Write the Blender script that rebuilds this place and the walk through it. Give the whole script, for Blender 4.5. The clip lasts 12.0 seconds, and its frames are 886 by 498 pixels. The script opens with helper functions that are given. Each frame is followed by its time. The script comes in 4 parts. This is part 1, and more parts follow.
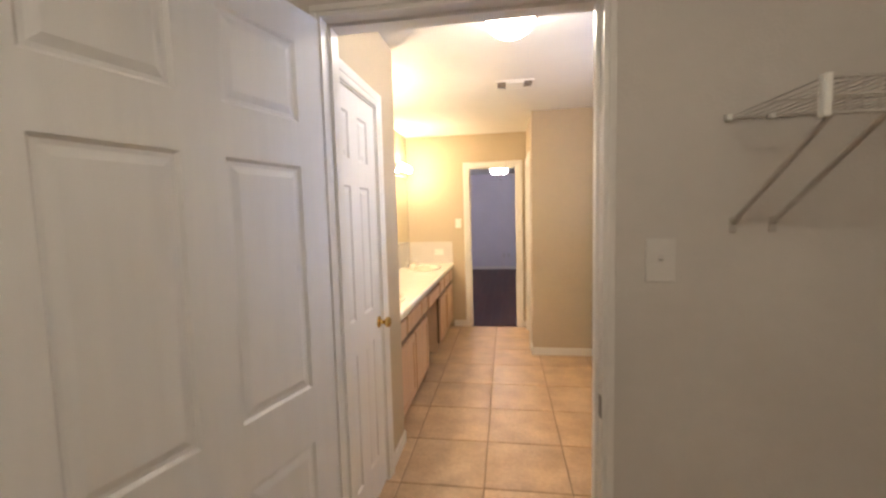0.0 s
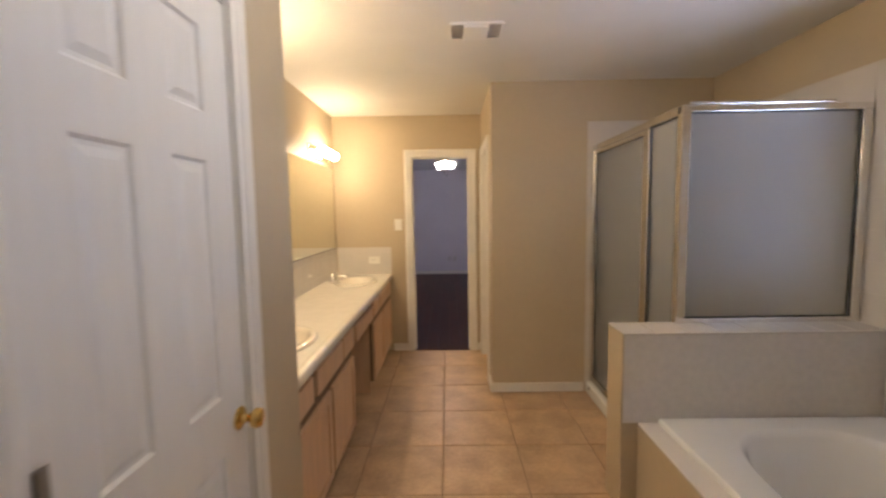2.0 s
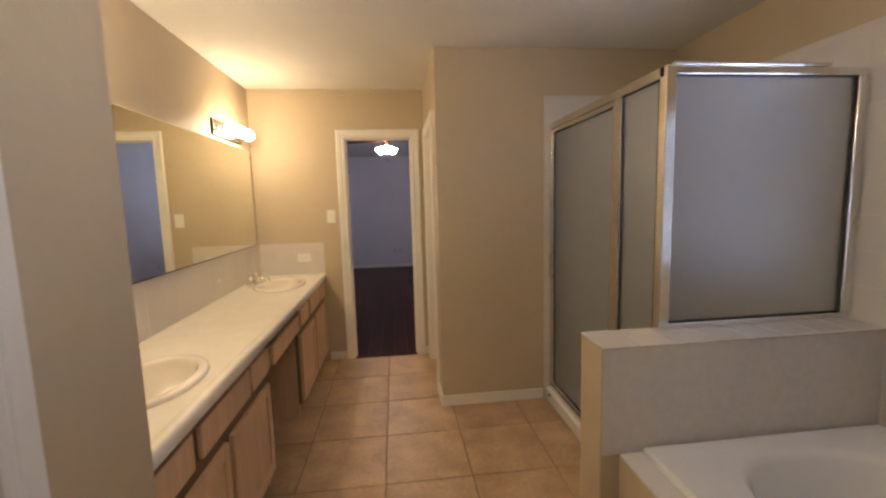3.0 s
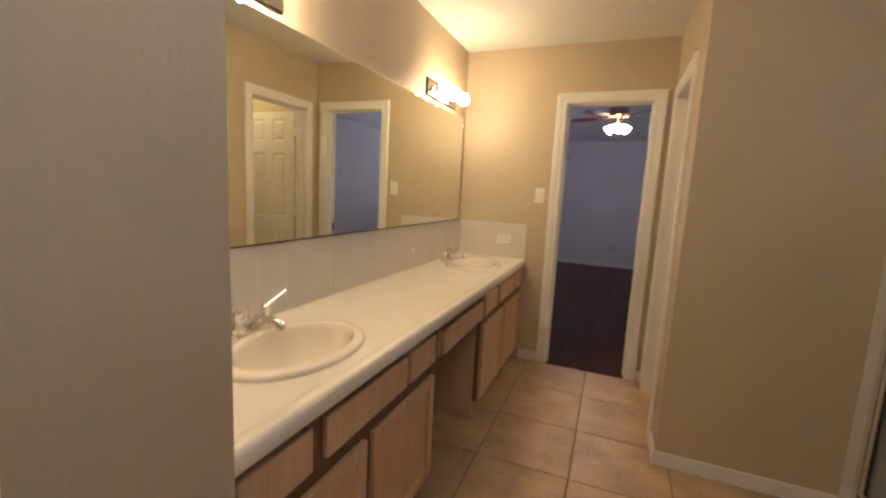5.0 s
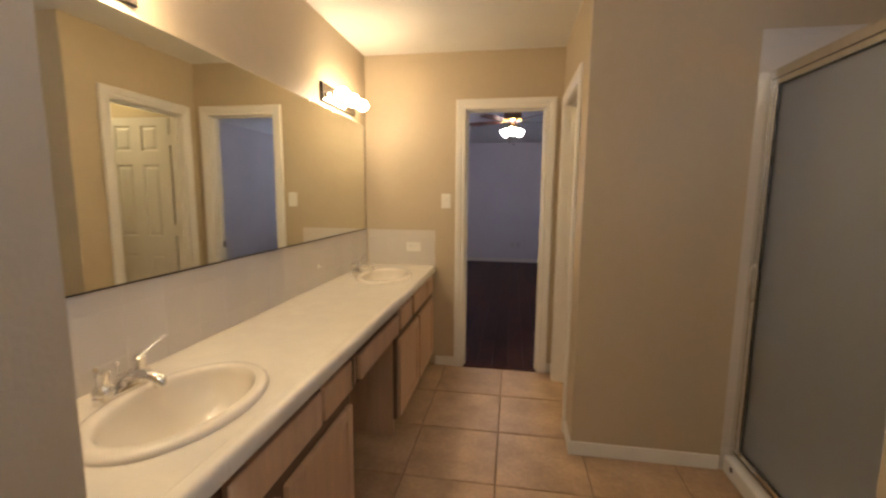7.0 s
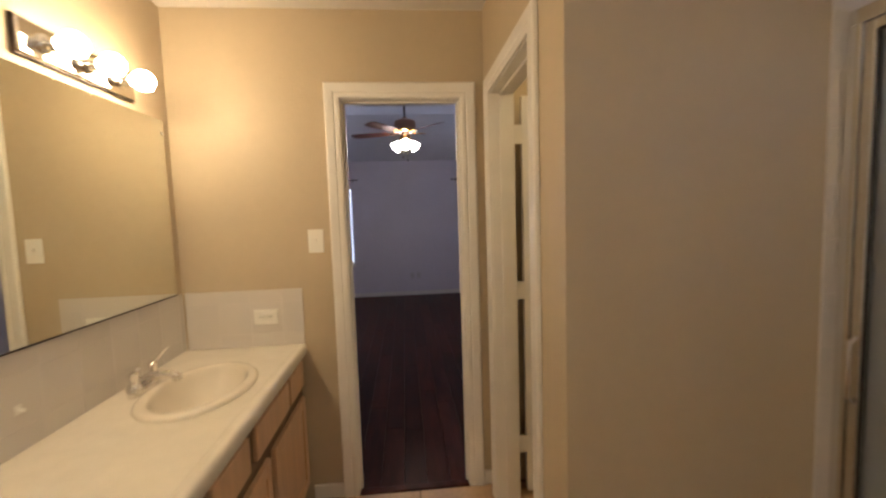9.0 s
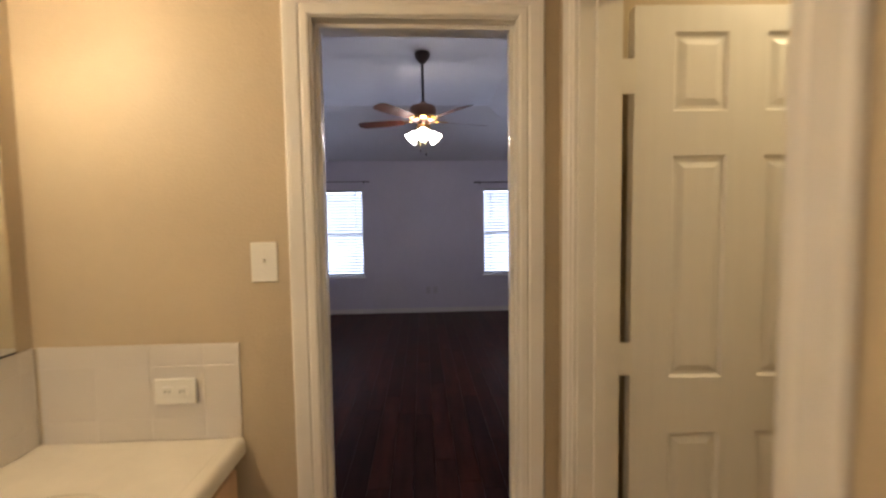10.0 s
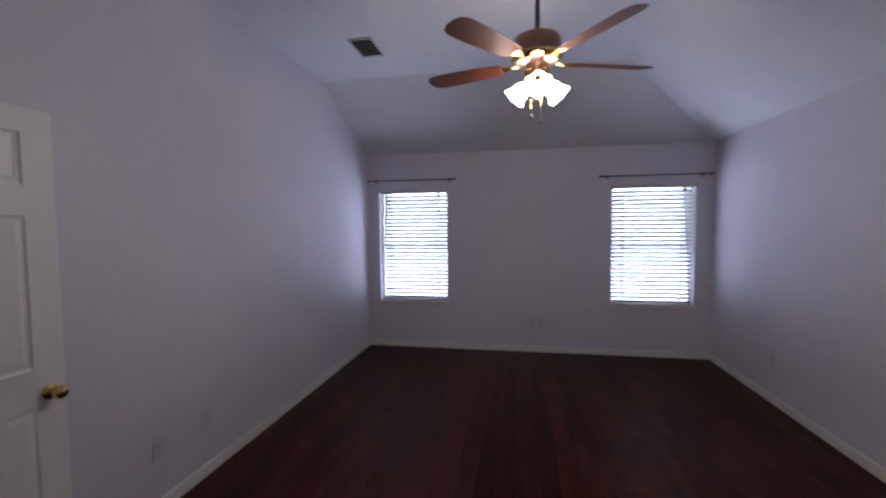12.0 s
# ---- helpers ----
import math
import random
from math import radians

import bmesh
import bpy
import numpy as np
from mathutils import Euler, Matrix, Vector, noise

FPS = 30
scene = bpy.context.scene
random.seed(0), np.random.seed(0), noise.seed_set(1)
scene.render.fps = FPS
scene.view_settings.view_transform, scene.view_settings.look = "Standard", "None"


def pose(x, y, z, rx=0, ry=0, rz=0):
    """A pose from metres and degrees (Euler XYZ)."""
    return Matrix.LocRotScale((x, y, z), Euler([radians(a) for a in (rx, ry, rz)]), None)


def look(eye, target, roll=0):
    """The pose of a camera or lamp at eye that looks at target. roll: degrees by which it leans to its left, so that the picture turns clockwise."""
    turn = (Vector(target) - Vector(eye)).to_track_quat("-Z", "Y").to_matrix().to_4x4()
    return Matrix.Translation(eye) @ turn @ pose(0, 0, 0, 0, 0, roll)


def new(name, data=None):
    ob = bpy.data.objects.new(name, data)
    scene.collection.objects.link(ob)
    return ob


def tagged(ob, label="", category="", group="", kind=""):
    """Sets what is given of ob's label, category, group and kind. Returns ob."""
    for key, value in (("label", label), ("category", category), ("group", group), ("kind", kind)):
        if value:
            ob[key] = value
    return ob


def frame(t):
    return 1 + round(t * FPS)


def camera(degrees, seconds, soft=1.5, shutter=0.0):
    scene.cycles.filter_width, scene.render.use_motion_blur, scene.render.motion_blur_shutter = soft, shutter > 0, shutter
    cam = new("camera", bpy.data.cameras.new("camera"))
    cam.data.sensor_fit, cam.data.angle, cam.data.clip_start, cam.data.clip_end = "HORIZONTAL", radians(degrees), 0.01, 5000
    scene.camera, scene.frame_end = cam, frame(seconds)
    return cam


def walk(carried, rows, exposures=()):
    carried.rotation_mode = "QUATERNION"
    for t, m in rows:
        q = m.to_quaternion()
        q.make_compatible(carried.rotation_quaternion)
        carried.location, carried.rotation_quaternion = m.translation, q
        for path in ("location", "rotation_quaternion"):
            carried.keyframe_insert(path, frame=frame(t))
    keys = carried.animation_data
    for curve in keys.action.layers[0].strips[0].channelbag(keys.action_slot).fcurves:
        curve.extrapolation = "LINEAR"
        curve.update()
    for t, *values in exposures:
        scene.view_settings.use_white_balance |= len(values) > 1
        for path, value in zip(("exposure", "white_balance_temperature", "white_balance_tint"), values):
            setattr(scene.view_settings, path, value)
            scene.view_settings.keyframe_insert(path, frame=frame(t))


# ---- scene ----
cam = camera(93.5, 12.0, soft=2.4, shutter=0.4)
PATH = [
    (0, (0.114, 0.156, 1.455), (-0.185, 2.126, 1.289), -1.5),
    (0.5, (0.111, 0.371, 1.468), (-0.26, 2.335, 1.372), -3.0),
    (1, (0.112, 0.643, 1.462), (-0.382, 2.576, 1.316), 1.2),
    (1.5, (0.05, 0.905, 1.458), (-0.344, 2.86, 1.31), 2.0),
    (2, (0.03, 1.135, 1.456), (0.005, 3.128, 1.281), -0.9),
    (2.5, (0.053, 1.377, 1.447), (0.294, 3.355, 1.27), -0.9),
    (3, (0.083, 1.604, 1.448), (0.307, 3.578, 1.218), -1.6),
    (3.5, (0.032, 1.832, 1.427), (0.02, 3.821, 1.221), -2.1),
    (3.7, (0.006, 1.899, 1.413), (-0.138, 3.881, 1.186), -1.4),
    (5.3, (0.061, 2.172, 1.333), (-0.734, 3.987, 1.061), 2.7),
    (5.5, (0.058, 2.182, 1.333), (-0.756, 3.99, 1.068), 2.3),
    (6, (0.076, 2.186, 1.345), (-0.726, 4.003, 1.111), 1.7),
    (6.5, (0.078, 2.193, 1.357), (-0.561, 4.073, 1.116), 1.5),
    (7, (0.022, 2.225, 1.384), (-0.297, 4.182, 1.126), 0.5),
    (7.5, (-0.044, 2.313, 1.426), (-0.073, 4.296, 1.17), -1.4),
    (7.7, (-0.043, 2.391, 1.447), (-0.023, 4.379, 1.229), -2.0),
    (9.3, (-0.045, 3.625, 1.442), (0.143, 5.61, 1.282), -1.6),
    (9.5, (-0.036, 3.805, 1.449), (0.123, 5.793, 1.29), -0.7),
    (10, (-0.033, 4.246, 1.439), (0.068, 6.239, 1.317), -0.8),
    (10.5, (-0.019, 4.694, 1.433), (0.093, 6.686, 1.305), -1.1),
    (11, (-0.027, 5.146, 1.447), (0.01, 7.137, 1.261), 0.4),
    (11.5, (-0.054, 5.515, 1.485), (-0.111, 7.509, 1.349), -0.5),
    (12, (-0.094, 5.854, 1.534), (-0.451, 7.819, 1.426), -0.5),
]
walk(cam, [(t, look(eye, target, roll)) for t, eye, target, roll in PATH], [(0.0, 1.16), (0.5, 0.84), (1.0, 0.60), (1.5, 0.44), (2.0, 0.34), (3.0, 0.12), (4.5, 0.02), (9.0, -0.06), (10.5, -0.08), (11.5, -0.06), (12.0, 0.06)])

# ---- world, sun, window light ----
world = bpy.data.worlds.new("sky")
scene.world = world
world.use_nodes = True
wn, wl = world.node_tree.nodes, world.node_tree.links
sky = wn.new("ShaderNodeTexSky")
sky.sky_type, sky.sun_disc, sky.sun_elevation, sky.sun_rotation = "NISHITA", False, radians(42), radians(200)
wl.new(sky.outputs[0], wn["Background"].inputs[0])
wn["Background"].inputs[1].default_value = 0.12
sun = new("sun", bpy.data.lights.new("sun", "SUN"))
sun.data.energy, sun.data.angle, sun.data.color = 2.5, radians(0.6), (1.0, 0.95, 0.88)
sun.matrix_basis = look((0, 0, 0), (0.25, 0.70, -0.67))


def window_light(name, eye, target, w, h, watts, color):
    """Skylight in a window's opening."""
    lamp = new(name, bpy.data.lights.new(name, "AREA"))
    lamp.data.shape, lamp.data.size, lamp.data.size_y = "RECTANGLE", w, h
    lamp.data.energy, lamp.data.color = watts, color
    lamp.matrix_basis = look(eye, target)


DAY = (0.61, 0.69, 1.0)
window_light("skylight", (-1.387, 11.32, 1.10), (-1.387, 9, 1.45), 0.98, 1.95, 47, DAY)
window_light("skylight", (1.40, 11.32, 1.10), (1.40, 9, 1.45), 0.98, 1.95, 47, DAY)
window_light("skylight", (2.42, 2.30, 1.45), (0, 2.30, 1.45), 1.25, 1.15, 50, DAY)

# ---- materials ----
LAMP_WARM = (1.0, 0.765, 0.485)


def material(name, color, rough=0.5, metal=0.0, vary=0.0, scale=8.0, bump=0.0, bump_scale=60.0, fine=0.0, random_tone=0.0, stretch=(1, 1, 1), coat=0.0, spec=0.5):
    m = bpy.data.materials.new(name)
    m.use_nodes = True
    n, k = m.node_tree.nodes, m.node_tree.links
    p = n["Principled BSDF"]
    p.inputs["Base Color"].default_value = (*color, 1)
    p.inputs["Roughness"].default_value = rough
    p.inputs["Metallic"].default_value = metal
    p.inputs["Coat Weight"].default_value = coat
    p.inputs["Specular IOR Level"].default_value = spec
    co = n.new("ShaderNodeTexCoord")
    mp = n.new("ShaderNodeMapping")
    mp.inputs["Scale"].default_value = stretch
    k.new(co.outputs["Object"], mp.inputs[0])
    if vary:
        t = n.new("ShaderNodeTexNoise")
        t.inputs["Scale"].default_value, t.inputs["Detail"].default_value = scale, 6
        k.new(mp.outputs[0], t.inputs["Vector"])
        ramp = n.new("ShaderNodeMapRange")
        ramp.inputs[1].default_value, ramp.inputs[2].default_value = 0.3, 0.7
        ramp.inputs[3].default_value, ramp.inputs[4].default_value = 1 - vary, 1 + vary
        k.new(t.outputs[0], ramp.inputs[0])
        value = ramp.outputs[0]
        if fine:
            t2 = n.new("ShaderNodeTexNoise")
            t2.inputs["Scale"].default_value, t2.inputs["Detail"].default_value = scale * 9, 4
            k.new(mp.outputs[0], t2.inputs["Vector"])
            r2 = n.new("ShaderNodeMapRange")
            r2.inputs[1].default_value, r2.inputs[2].default_value = 0.3, 0.7
            r2.inputs[3].default_value, r2.inputs[4].default_value = 1 - fine, 1 + fine
            k.new(t2.outputs[0], r2.inputs[0])
            mul = n.new("ShaderNodeMath")
            mul.operation = "MULTIPLY"
            k.new(value, mul.inputs[0]), k.new(r2.outputs[0], mul.inputs[1])
            value = mul.outputs[0]
        if random_tone:
            oi = n.new("ShaderNodeObjectInfo")
            r3 = n.new("ShaderNodeMapRange")
            r3.inputs[3].default_value, r3.inputs[4].default_value = 1 - random_tone, 1 + random_tone
            k.new(oi.outputs["Random"], r3.inputs[0])
            mul = n.new("ShaderNodeMath")
            mul.operation = "MULTIPLY"
            k.new(value, mul.inputs[0]), k.new(r3.outputs[0], mul.inputs[1])
            value = mul.outputs[0]
            off = n.new("ShaderNodeVectorMath")
            off.operation = "MULTIPLY_ADD"
            off.inputs[1].default_value = (1, 1, 1)
            cmb = n.new("ShaderNodeCombineXYZ")
            mx = n.new("ShaderNodeMath")
            mx.operation, mx.inputs[1].default_value = "MULTIPLY", 40.0
            k.new(oi.outputs["Random"], mx.inputs[0])
            k.new(mx.outputs[0], cmb.inputs[0]), k.new(mx.outputs[0], cmb.inputs[1])
            k.new(co.outputs["Object"], off.inputs[0]), k.new(cmb.outputs[0], off.inputs[2])
            k.new(off.outputs[0], mp.inputs[0])
        vm = n.new("ShaderNodeVectorMath")
        vm.operation = "SCALE"
        vm.inputs[0].default_value = color
        k.new(value, vm.inputs["Scale"])
        k.new(vm.outputs[0], p.inputs["Base Color"])
        rr = n.new("ShaderNodeMapRange")
        rr.inputs[3].default_value, rr.inputs[4].default_value = rough * 0.85, min(1, rough * 1.15)
        k.new(t.outputs[0], rr.inputs[0])
        k.new(rr.outputs[0], p.inputs["Roughness"])
    if bump:
        b = n.new("ShaderNodeTexNoise")
        b.inputs["Scale"].default_value, b.inputs["Detail"].default_value = bump_scale, 3
        k.new(mp.outputs[0], b.inputs["Vector"])
        bn = n.new("ShaderNodeBump")
        bn.inputs["Strength"].default_value, bn.inputs["Distance"].default_value = bump, 0.004
        k.new(b.outputs[0], bn.inputs["Height"])
        k.new(bn.outputs[0], p.inputs["Normal"])
    return m


def glowing(name, color, strength):
    m = material(name, (0.9, 0.9, 0.88), 0.3)
    p = m.node_tree.nodes["Principled BSDF"]
    p.inputs["Emission Color"].default_value = (*color, 1)
    p.inputs["Emission Strength"].default_value = strength
    return m


def glassy(name, color, rough, ior=1.45):
    m = material(name, color, rough)
    p = m.node_tree.nodes["Principled BSDF"]
    p.inputs["Transmission Weight"].default_value = 1.0
    p.inputs["IOR"].default_value = ior
    return m


BEIGE = material("beige_wall_paint", (0.50, 0.41, 0.285), 0.55, vary=0.03, scale=2.5, bump=0.25, bump_scale=110, fine=0.015)
GREY = material("pale_grey_wall_paint", (0.645, 0.61, 0.665), 0.6, vary=0.03, scale=2.0, bump=0.25, bump_scale=110, fine=0.015)
CLOSET = material("closet_wall_paint", (0.60, 0.56, 0.51), 0.6, vary=0.03, scale=2.5, bump=0.25, bump_scale=110, fine=0.015)
CEIL = material("white_ceiling_texture", (0.74, 0.71, 0.66), 0.8, vary=0.03, scale=3, bump=0.5, bump_scale=70)
CEIL_BED = material("pale_ceiling_texture", (0.65, 0.64, 0.65), 0.8, vary=0.03, scale=3, bump=0.5, bump_scale=70)
TRIM = material("white_trim_paint", (0.76, 0.73, 0.68), 0.35, vary=0.03, scale=6, bump=0.08, bump_scale=200)
DOORPAINT = material("white_door_paint", (0.76, 0.74, 0.71), 0.38, vary=0.025, scale=5, bump=0.10, bump_scale=120, stretch=(6, 6, 0.6))
FLOORTILE = material("tan_stone_tile", (0.46, 0.31, 0.19), 0.38, vary=0.22, scale=5, bump=0.10, bump_scale=40, fine=0.10, random_tone=0.07)
GROUT = material("brown_grout", (0.23, 0.15, 0.09), 0.9, vary=0.1, scale=20)
WALLTILE = material("white_glazed_tile", (0.635, 0.595, 0.55), 0.14, vary=0.02, scale=4, random_tone=0.015)
TILEGROUT = material("pale_grout", (0.655, 0.615, 0.57), 0.5, vary=0.05, scale=30)
PORCELAIN = material("white_porcelain", (0.74, 0.68, 0.58), 0.2, vary=0.02, scale=3, coat=0.1)
TUBWHITE = material("white_tub_acrylic", (0.74, 0.73, 0.71), 0.16, vary=0.015, scale=3)
COUNTER = material("white_counter_tile", (0.75, 0.70, 0.61), 0.2, vary=0.03, scale=14, fine=0.015, bump=0.03, bump_scale=30)
OAK = material("pickled_oak", (0.62, 0.405, 0.25), 0.42, vary=0.09, scale=4, bump=0.12, bump_scale=40, fine=0.06, stretch=(7, 7, 0.8))
# oak darkened to carry the shade of the gaps round drawers and doors
OAKDARK = material("shade_darkened_oak", (0.17, 0.098, 0.055), 0.6, vary=0.12, scale=6, stretch=(6, 6, 0.8))
CHROME = material("chrome", (0.82, 0.80, 0.78), 0.09, 1.0, vary=0.01, scale=20)
ALU = material("bright_aluminium", (0.80, 0.79, 0.76), 0.15, 1.0, vary=0.04, scale=3, stretch=(20, 20, 0.5))
FANBRONZE = material("brushed_copper_bronze", (0.36, 0.22, 0.16), 0.3, 1.0, vary=0.05, scale=12, stretch=(1, 1, 12))
BRASS = material("polished_brass", (0.72, 0.50, 0.18), 0.16, 1.0, vary=0.03, scale=20)
STEEL = material("dull_hinge_steel", (0.30, 0.28, 0.25), 0.42, 1.0, vary=0.05, scale=30)
BRONZE = material("dark_bronze", (0.07, 0.055, 0.05), 0.35, 0.8, vary=0.1, scale=20)
RUBBER = material("black_gasket", (0.02, 0.02, 0.02), 0.6, vary=0.1, scale=30)
PLASTIC = material("white_switch_plastic", (0.78, 0.76, 0.70), 0.3, vary=0.015, scale=10)
OLDPLATE = material("dulled_plate_plastic", (0.56, 0.53, 0.55), 0.4, vary=0.03, scale=10)
PAINTED = material("painted_over_plate", (0.67, 0.635, 0.585), 0.5, vary=0.03, scale=12)
NICKEL = material("brushed_nickel", (0.50, 0.45, 0.38), 0.28, 1.0, vary=0.04, scale=20)
SLOT = material("dark_slot", (0.05, 0.045, 0.04), 0.7, vary=0.1, scale=30)
PLANK = material("dark_mahogany_laminate", (0.046, 0.0135, 0.0092), 0.30, vary=0.42, scale=3.0, bump=0.015, bump_scale=20, fine=0.07, random_tone=0.36, stretch=(5, 0.8, 5), spec=0.06)
BLADE = material("cherry_fan_blade", (0.085, 0.024, 0.011), 0.6, vary=0.2, scale=4, fine=0.1, stretch=(1, 8, 8), spec=0.15)
SLAT = material("white_blind_slat", (0.56, 0.565, 0.555), 0.4, vary=0.02, scale=6)
sn_, sk_ = SLAT.node_tree.nodes, SLAT.node_tree.links
thin = sn_.new("ShaderNodeBsdfTranslucent")
thin.inputs[0].default_value = (0.8, 0.82, 0.86, 1)
both = sn_.new("ShaderNodeMixShader")
both.inputs[0].default_value = 0.03
sk_.new(sn_["Principled BSDF"].outputs[0], both.inputs[1]), sk_.new(thin.outputs[0], both.inputs[2])
sk_.new(both.outputs[0], sn_["Material Output"].inputs[0])
WIRE = material("white_coated_wire", (0.50, 0.46, 0.41), 0.35, vary=0.03, scale=20)
LAWN = material("lawn", (0.07, 0.11, 0.035), 0.9, vary=0.3, scale=0.8, fine=0.3)
MIRROR = material("mirror_silver", (0.86, 0.87, 0.80), 0.005, 1.0)
FROST = glassy("obscured_shower_glass", (0.63, 0.645, 0.66), 0.4)
FROST.node_tree.nodes["Principled BSDF"].inputs["Transmission Weight"].default_value = 0.93
CLEAR = glassy("clear_window_glass", (0.95, 0.97, 0.97), 0.0)
BULB = glowing("lit_vanity_bulb", LAMP_WARM, 118.0)
BULB_FAR = glowing("lit_weaker_vanity_bulb", LAMP_WARM, 84.0)
DOME = glowing("lit_dome_glass", (1.0, 0.89, 0.72), 25.0)
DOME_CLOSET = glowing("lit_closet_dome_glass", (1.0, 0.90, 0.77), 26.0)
DOME_TOILET = glowing("added_toilet_dome_glass", (1.0, 0.80, 0.46), 42.0)
TULIP = glowing("lit_tulip_glass", (1.0, 0.90, 0.86), 58.0)


# ---- building helpers ----
def box(bm, x0, x1, y0, y1, z0, z1, bevel=0.0):
    v = [bm.verts.new((x, y, z)) for x in (x0, x1) for y in (y0, y1) for z in (z0, z1)]
    f = [bm.faces.new([v[i] for i in q]) for q in ((0, 1, 3, 2), (4, 6, 7, 5), (0, 4, 5, 1), (2, 3, 7, 6), (0, 2, 6, 4), (1, 5, 7, 3))]
    if bevel:
        edges = {e for g in f for e in g.edges}
        bmesh.ops.bevel(bm, geom=list(edges), offset=bevel, segments=2, affect="EDGES", profile=0.5)
    return bm


def boxes(*sizes, bevel=0.0):
    bm = bmesh.new()
    for s in sizes:
        box(bm, *s, bevel=bevel)
    return bm


def lathe(bm, profile, seg=24, m=Matrix()):
    """Turns a profile of (radius, height) round z, then places it by m."""
    rings = []
    for r, z in profile:
        if r < 1e-6:
            rings.append([bm.verts.new(m @ Vector((0, 0, z)))])
        else:
            rings.append([bm.verts.new(m @ Vector((r * math.cos(2 * math.pi * i / seg), r * math.sin(2 * math.pi * i / seg), z))) for i in range(seg)])
    for a, b in zip(rings, rings[1:]):
        for i in range(seg):
            j = (i + 1) % seg
            if len(a) == 1 and len(b) == 1:
                continue
            if len(a) == 1:
                bm.faces.new((a[0], b[i], b[j]))
            elif len(b) == 1:
                bm.faces.new((a[i], b[0], a[j]))
            else:
                bm.faces.new((a[i], b[i], b[j], a[j]))
    bmesh.ops.recalc_face_normals(bm, faces=bm.faces[:])
    return bm


def tube(bm, points, r, seg=10, radii=None):
    """A round bar along points, with closed ends."""
    pts = [Vector(p) for p in points]
    rings = []
    for i, p in enumerate(pts):
        d = (pts[min(i + 1, len(pts) - 1)] - pts[max(i - 1, 0)]).normalized()
        a = d.orthogonal().normalized() if i == 0 else (a - d * a.dot(d)).normalized()
        b = d.cross(a)
        rr = radii[i] if radii else r
        rings.append([bm.verts.new(p + (a * math.cos(2 * math.pi * k / seg) + b * math.sin(2 * math.pi * k / seg)) * rr) for k in range(seg)])
    for u, w in zip(rings, rings[1:]):
        for k in range(seg):
            bm.faces.new((u[k], u[(k + 1) % seg], w[(k + 1) % seg], w[k]))
    bm.faces.new(rings[0][::-1]), bm.faces.new(rings[-1])
    return bm


def loops(bm, rings, close_last=False):
    """Bridges closed rings of points, one after the other."""
    vs = [[bm.verts.new(p) for p in r] for r in rings]
    for a, b in zip(vs, vs[1:]):
        for i in range(len(a)):
            j = (i + 1) % len(a)
            bm.faces.new((a[i], a[j], b[j], b[i]))
    if close_last:
        bm.faces.new(vs[-1])
    bmesh.ops.recalc_face_normals(bm, faces=bm.faces[:])
    return bm


def mesh_of(name, bm, mat, smooth=False):
    me = bpy.data.meshes.new(name)
    bm.to_mesh(me)
    bm.free()
    me.materials.append(mat)
    if smooth:
        me.shade_smooth()
        me.set_sharp_from_angle(angle=radians(38))
    return me


def thing(name, m, label, category, group="", kind=""):
    ob = new(name)
    ob.matrix_basis = m
    ob.empty_display_size = 0.1
    return tagged(ob, label, category, group, kind)


def part(name, bm, mat, parent, label="", smooth=False, m=None):
    ob = new(name, mesh_of(name, bm, mat, smooth))
    ob.parent = parent
    if m is not None:
        ob.matrix_basis = m
    return tagged(ob, label)


def structure(name, bm, mat, label, category):
    return tagged(new(name, mesh_of(name, bm, mat)), label, category, kind="structure")


# ---- the shell: walls, floors, ceilings ----
CLOSET_Y0, CLOSET_Y1 = 1.302, 1.422      # wall between closet and bath
LINEN_X, LINEN_END = -0.55, 2.67      # wall with the linen door
LEFT_X, FAR_Y = -1.135, 5.462          # mirror wall, wall to the bedroom
STUB_X, STUB_Y = 0.374, 4.41           # walls of the toilet room
RIGHT_X = 2.06
BED_Y0, BED_Y1, BED_L, BED_R = 5.58, 10.975, -2.005, 2.045
H, BED_H = 2.44, 2.98

structure("floor", boxes((-1.3, 2.2, -1.0, 5.52, -0.12, -0.006)), GROUT, "brown grout bed under the tan bathroom tiles", "floor")
structure("floor_bedroom", boxes((-2.15, 2.2, 5.52, 11.15, -0.12, -0.012)), GROUT, "dark subfloor under the wood planks", "floor")
structure("ceiling", boxes((-1.3, 2.2, -1.0, 5.52, H, H + 0.08)), CEIL, "flat white textured ceiling of bath and closet", "ceiling")

# closet
structure("wall_closet_left", boxes((-1.205, -1.085, -0.9, CLOSET_Y0, 0, H)), CLOSET, "off-white painted closet wall", "wall")
structure("wall_closet_right", boxes((1.52, 1.64, -0.9, CLOSET_Y0, 0, H)), CLOSET, "off-white painted closet wall", "wall")
structure("wall_closet_back", boxes((-1.205, 1.64, -1.0, -0.9, 0, H)), CLOSET, "off-white painted closet back wall", "wall")
MID = 1.362
structure("wall_closet_front", boxes((-1.205, -0.402, CLOSET_Y0, MID, 0, H), (0.381, 1.64, CLOSET_Y0, MID, 0, H), (-0.402, 0.381, CLOSET_Y0, MID, 2.024, H)), CLOSET,
          "off-white closet wall with a doorway and light switch", "wall")
structure("wall_south", boxes((-1.255, -0.402, MID, CLOSET_Y1, 0, H), (0.381, 2.18, MID, CLOSET_Y1, 0, H), (-0.402, 0.381, MID, CLOSET_Y1, 2.024, H)), BEIGE,
          "beige bathroom wall round the closet doorway", "wall")
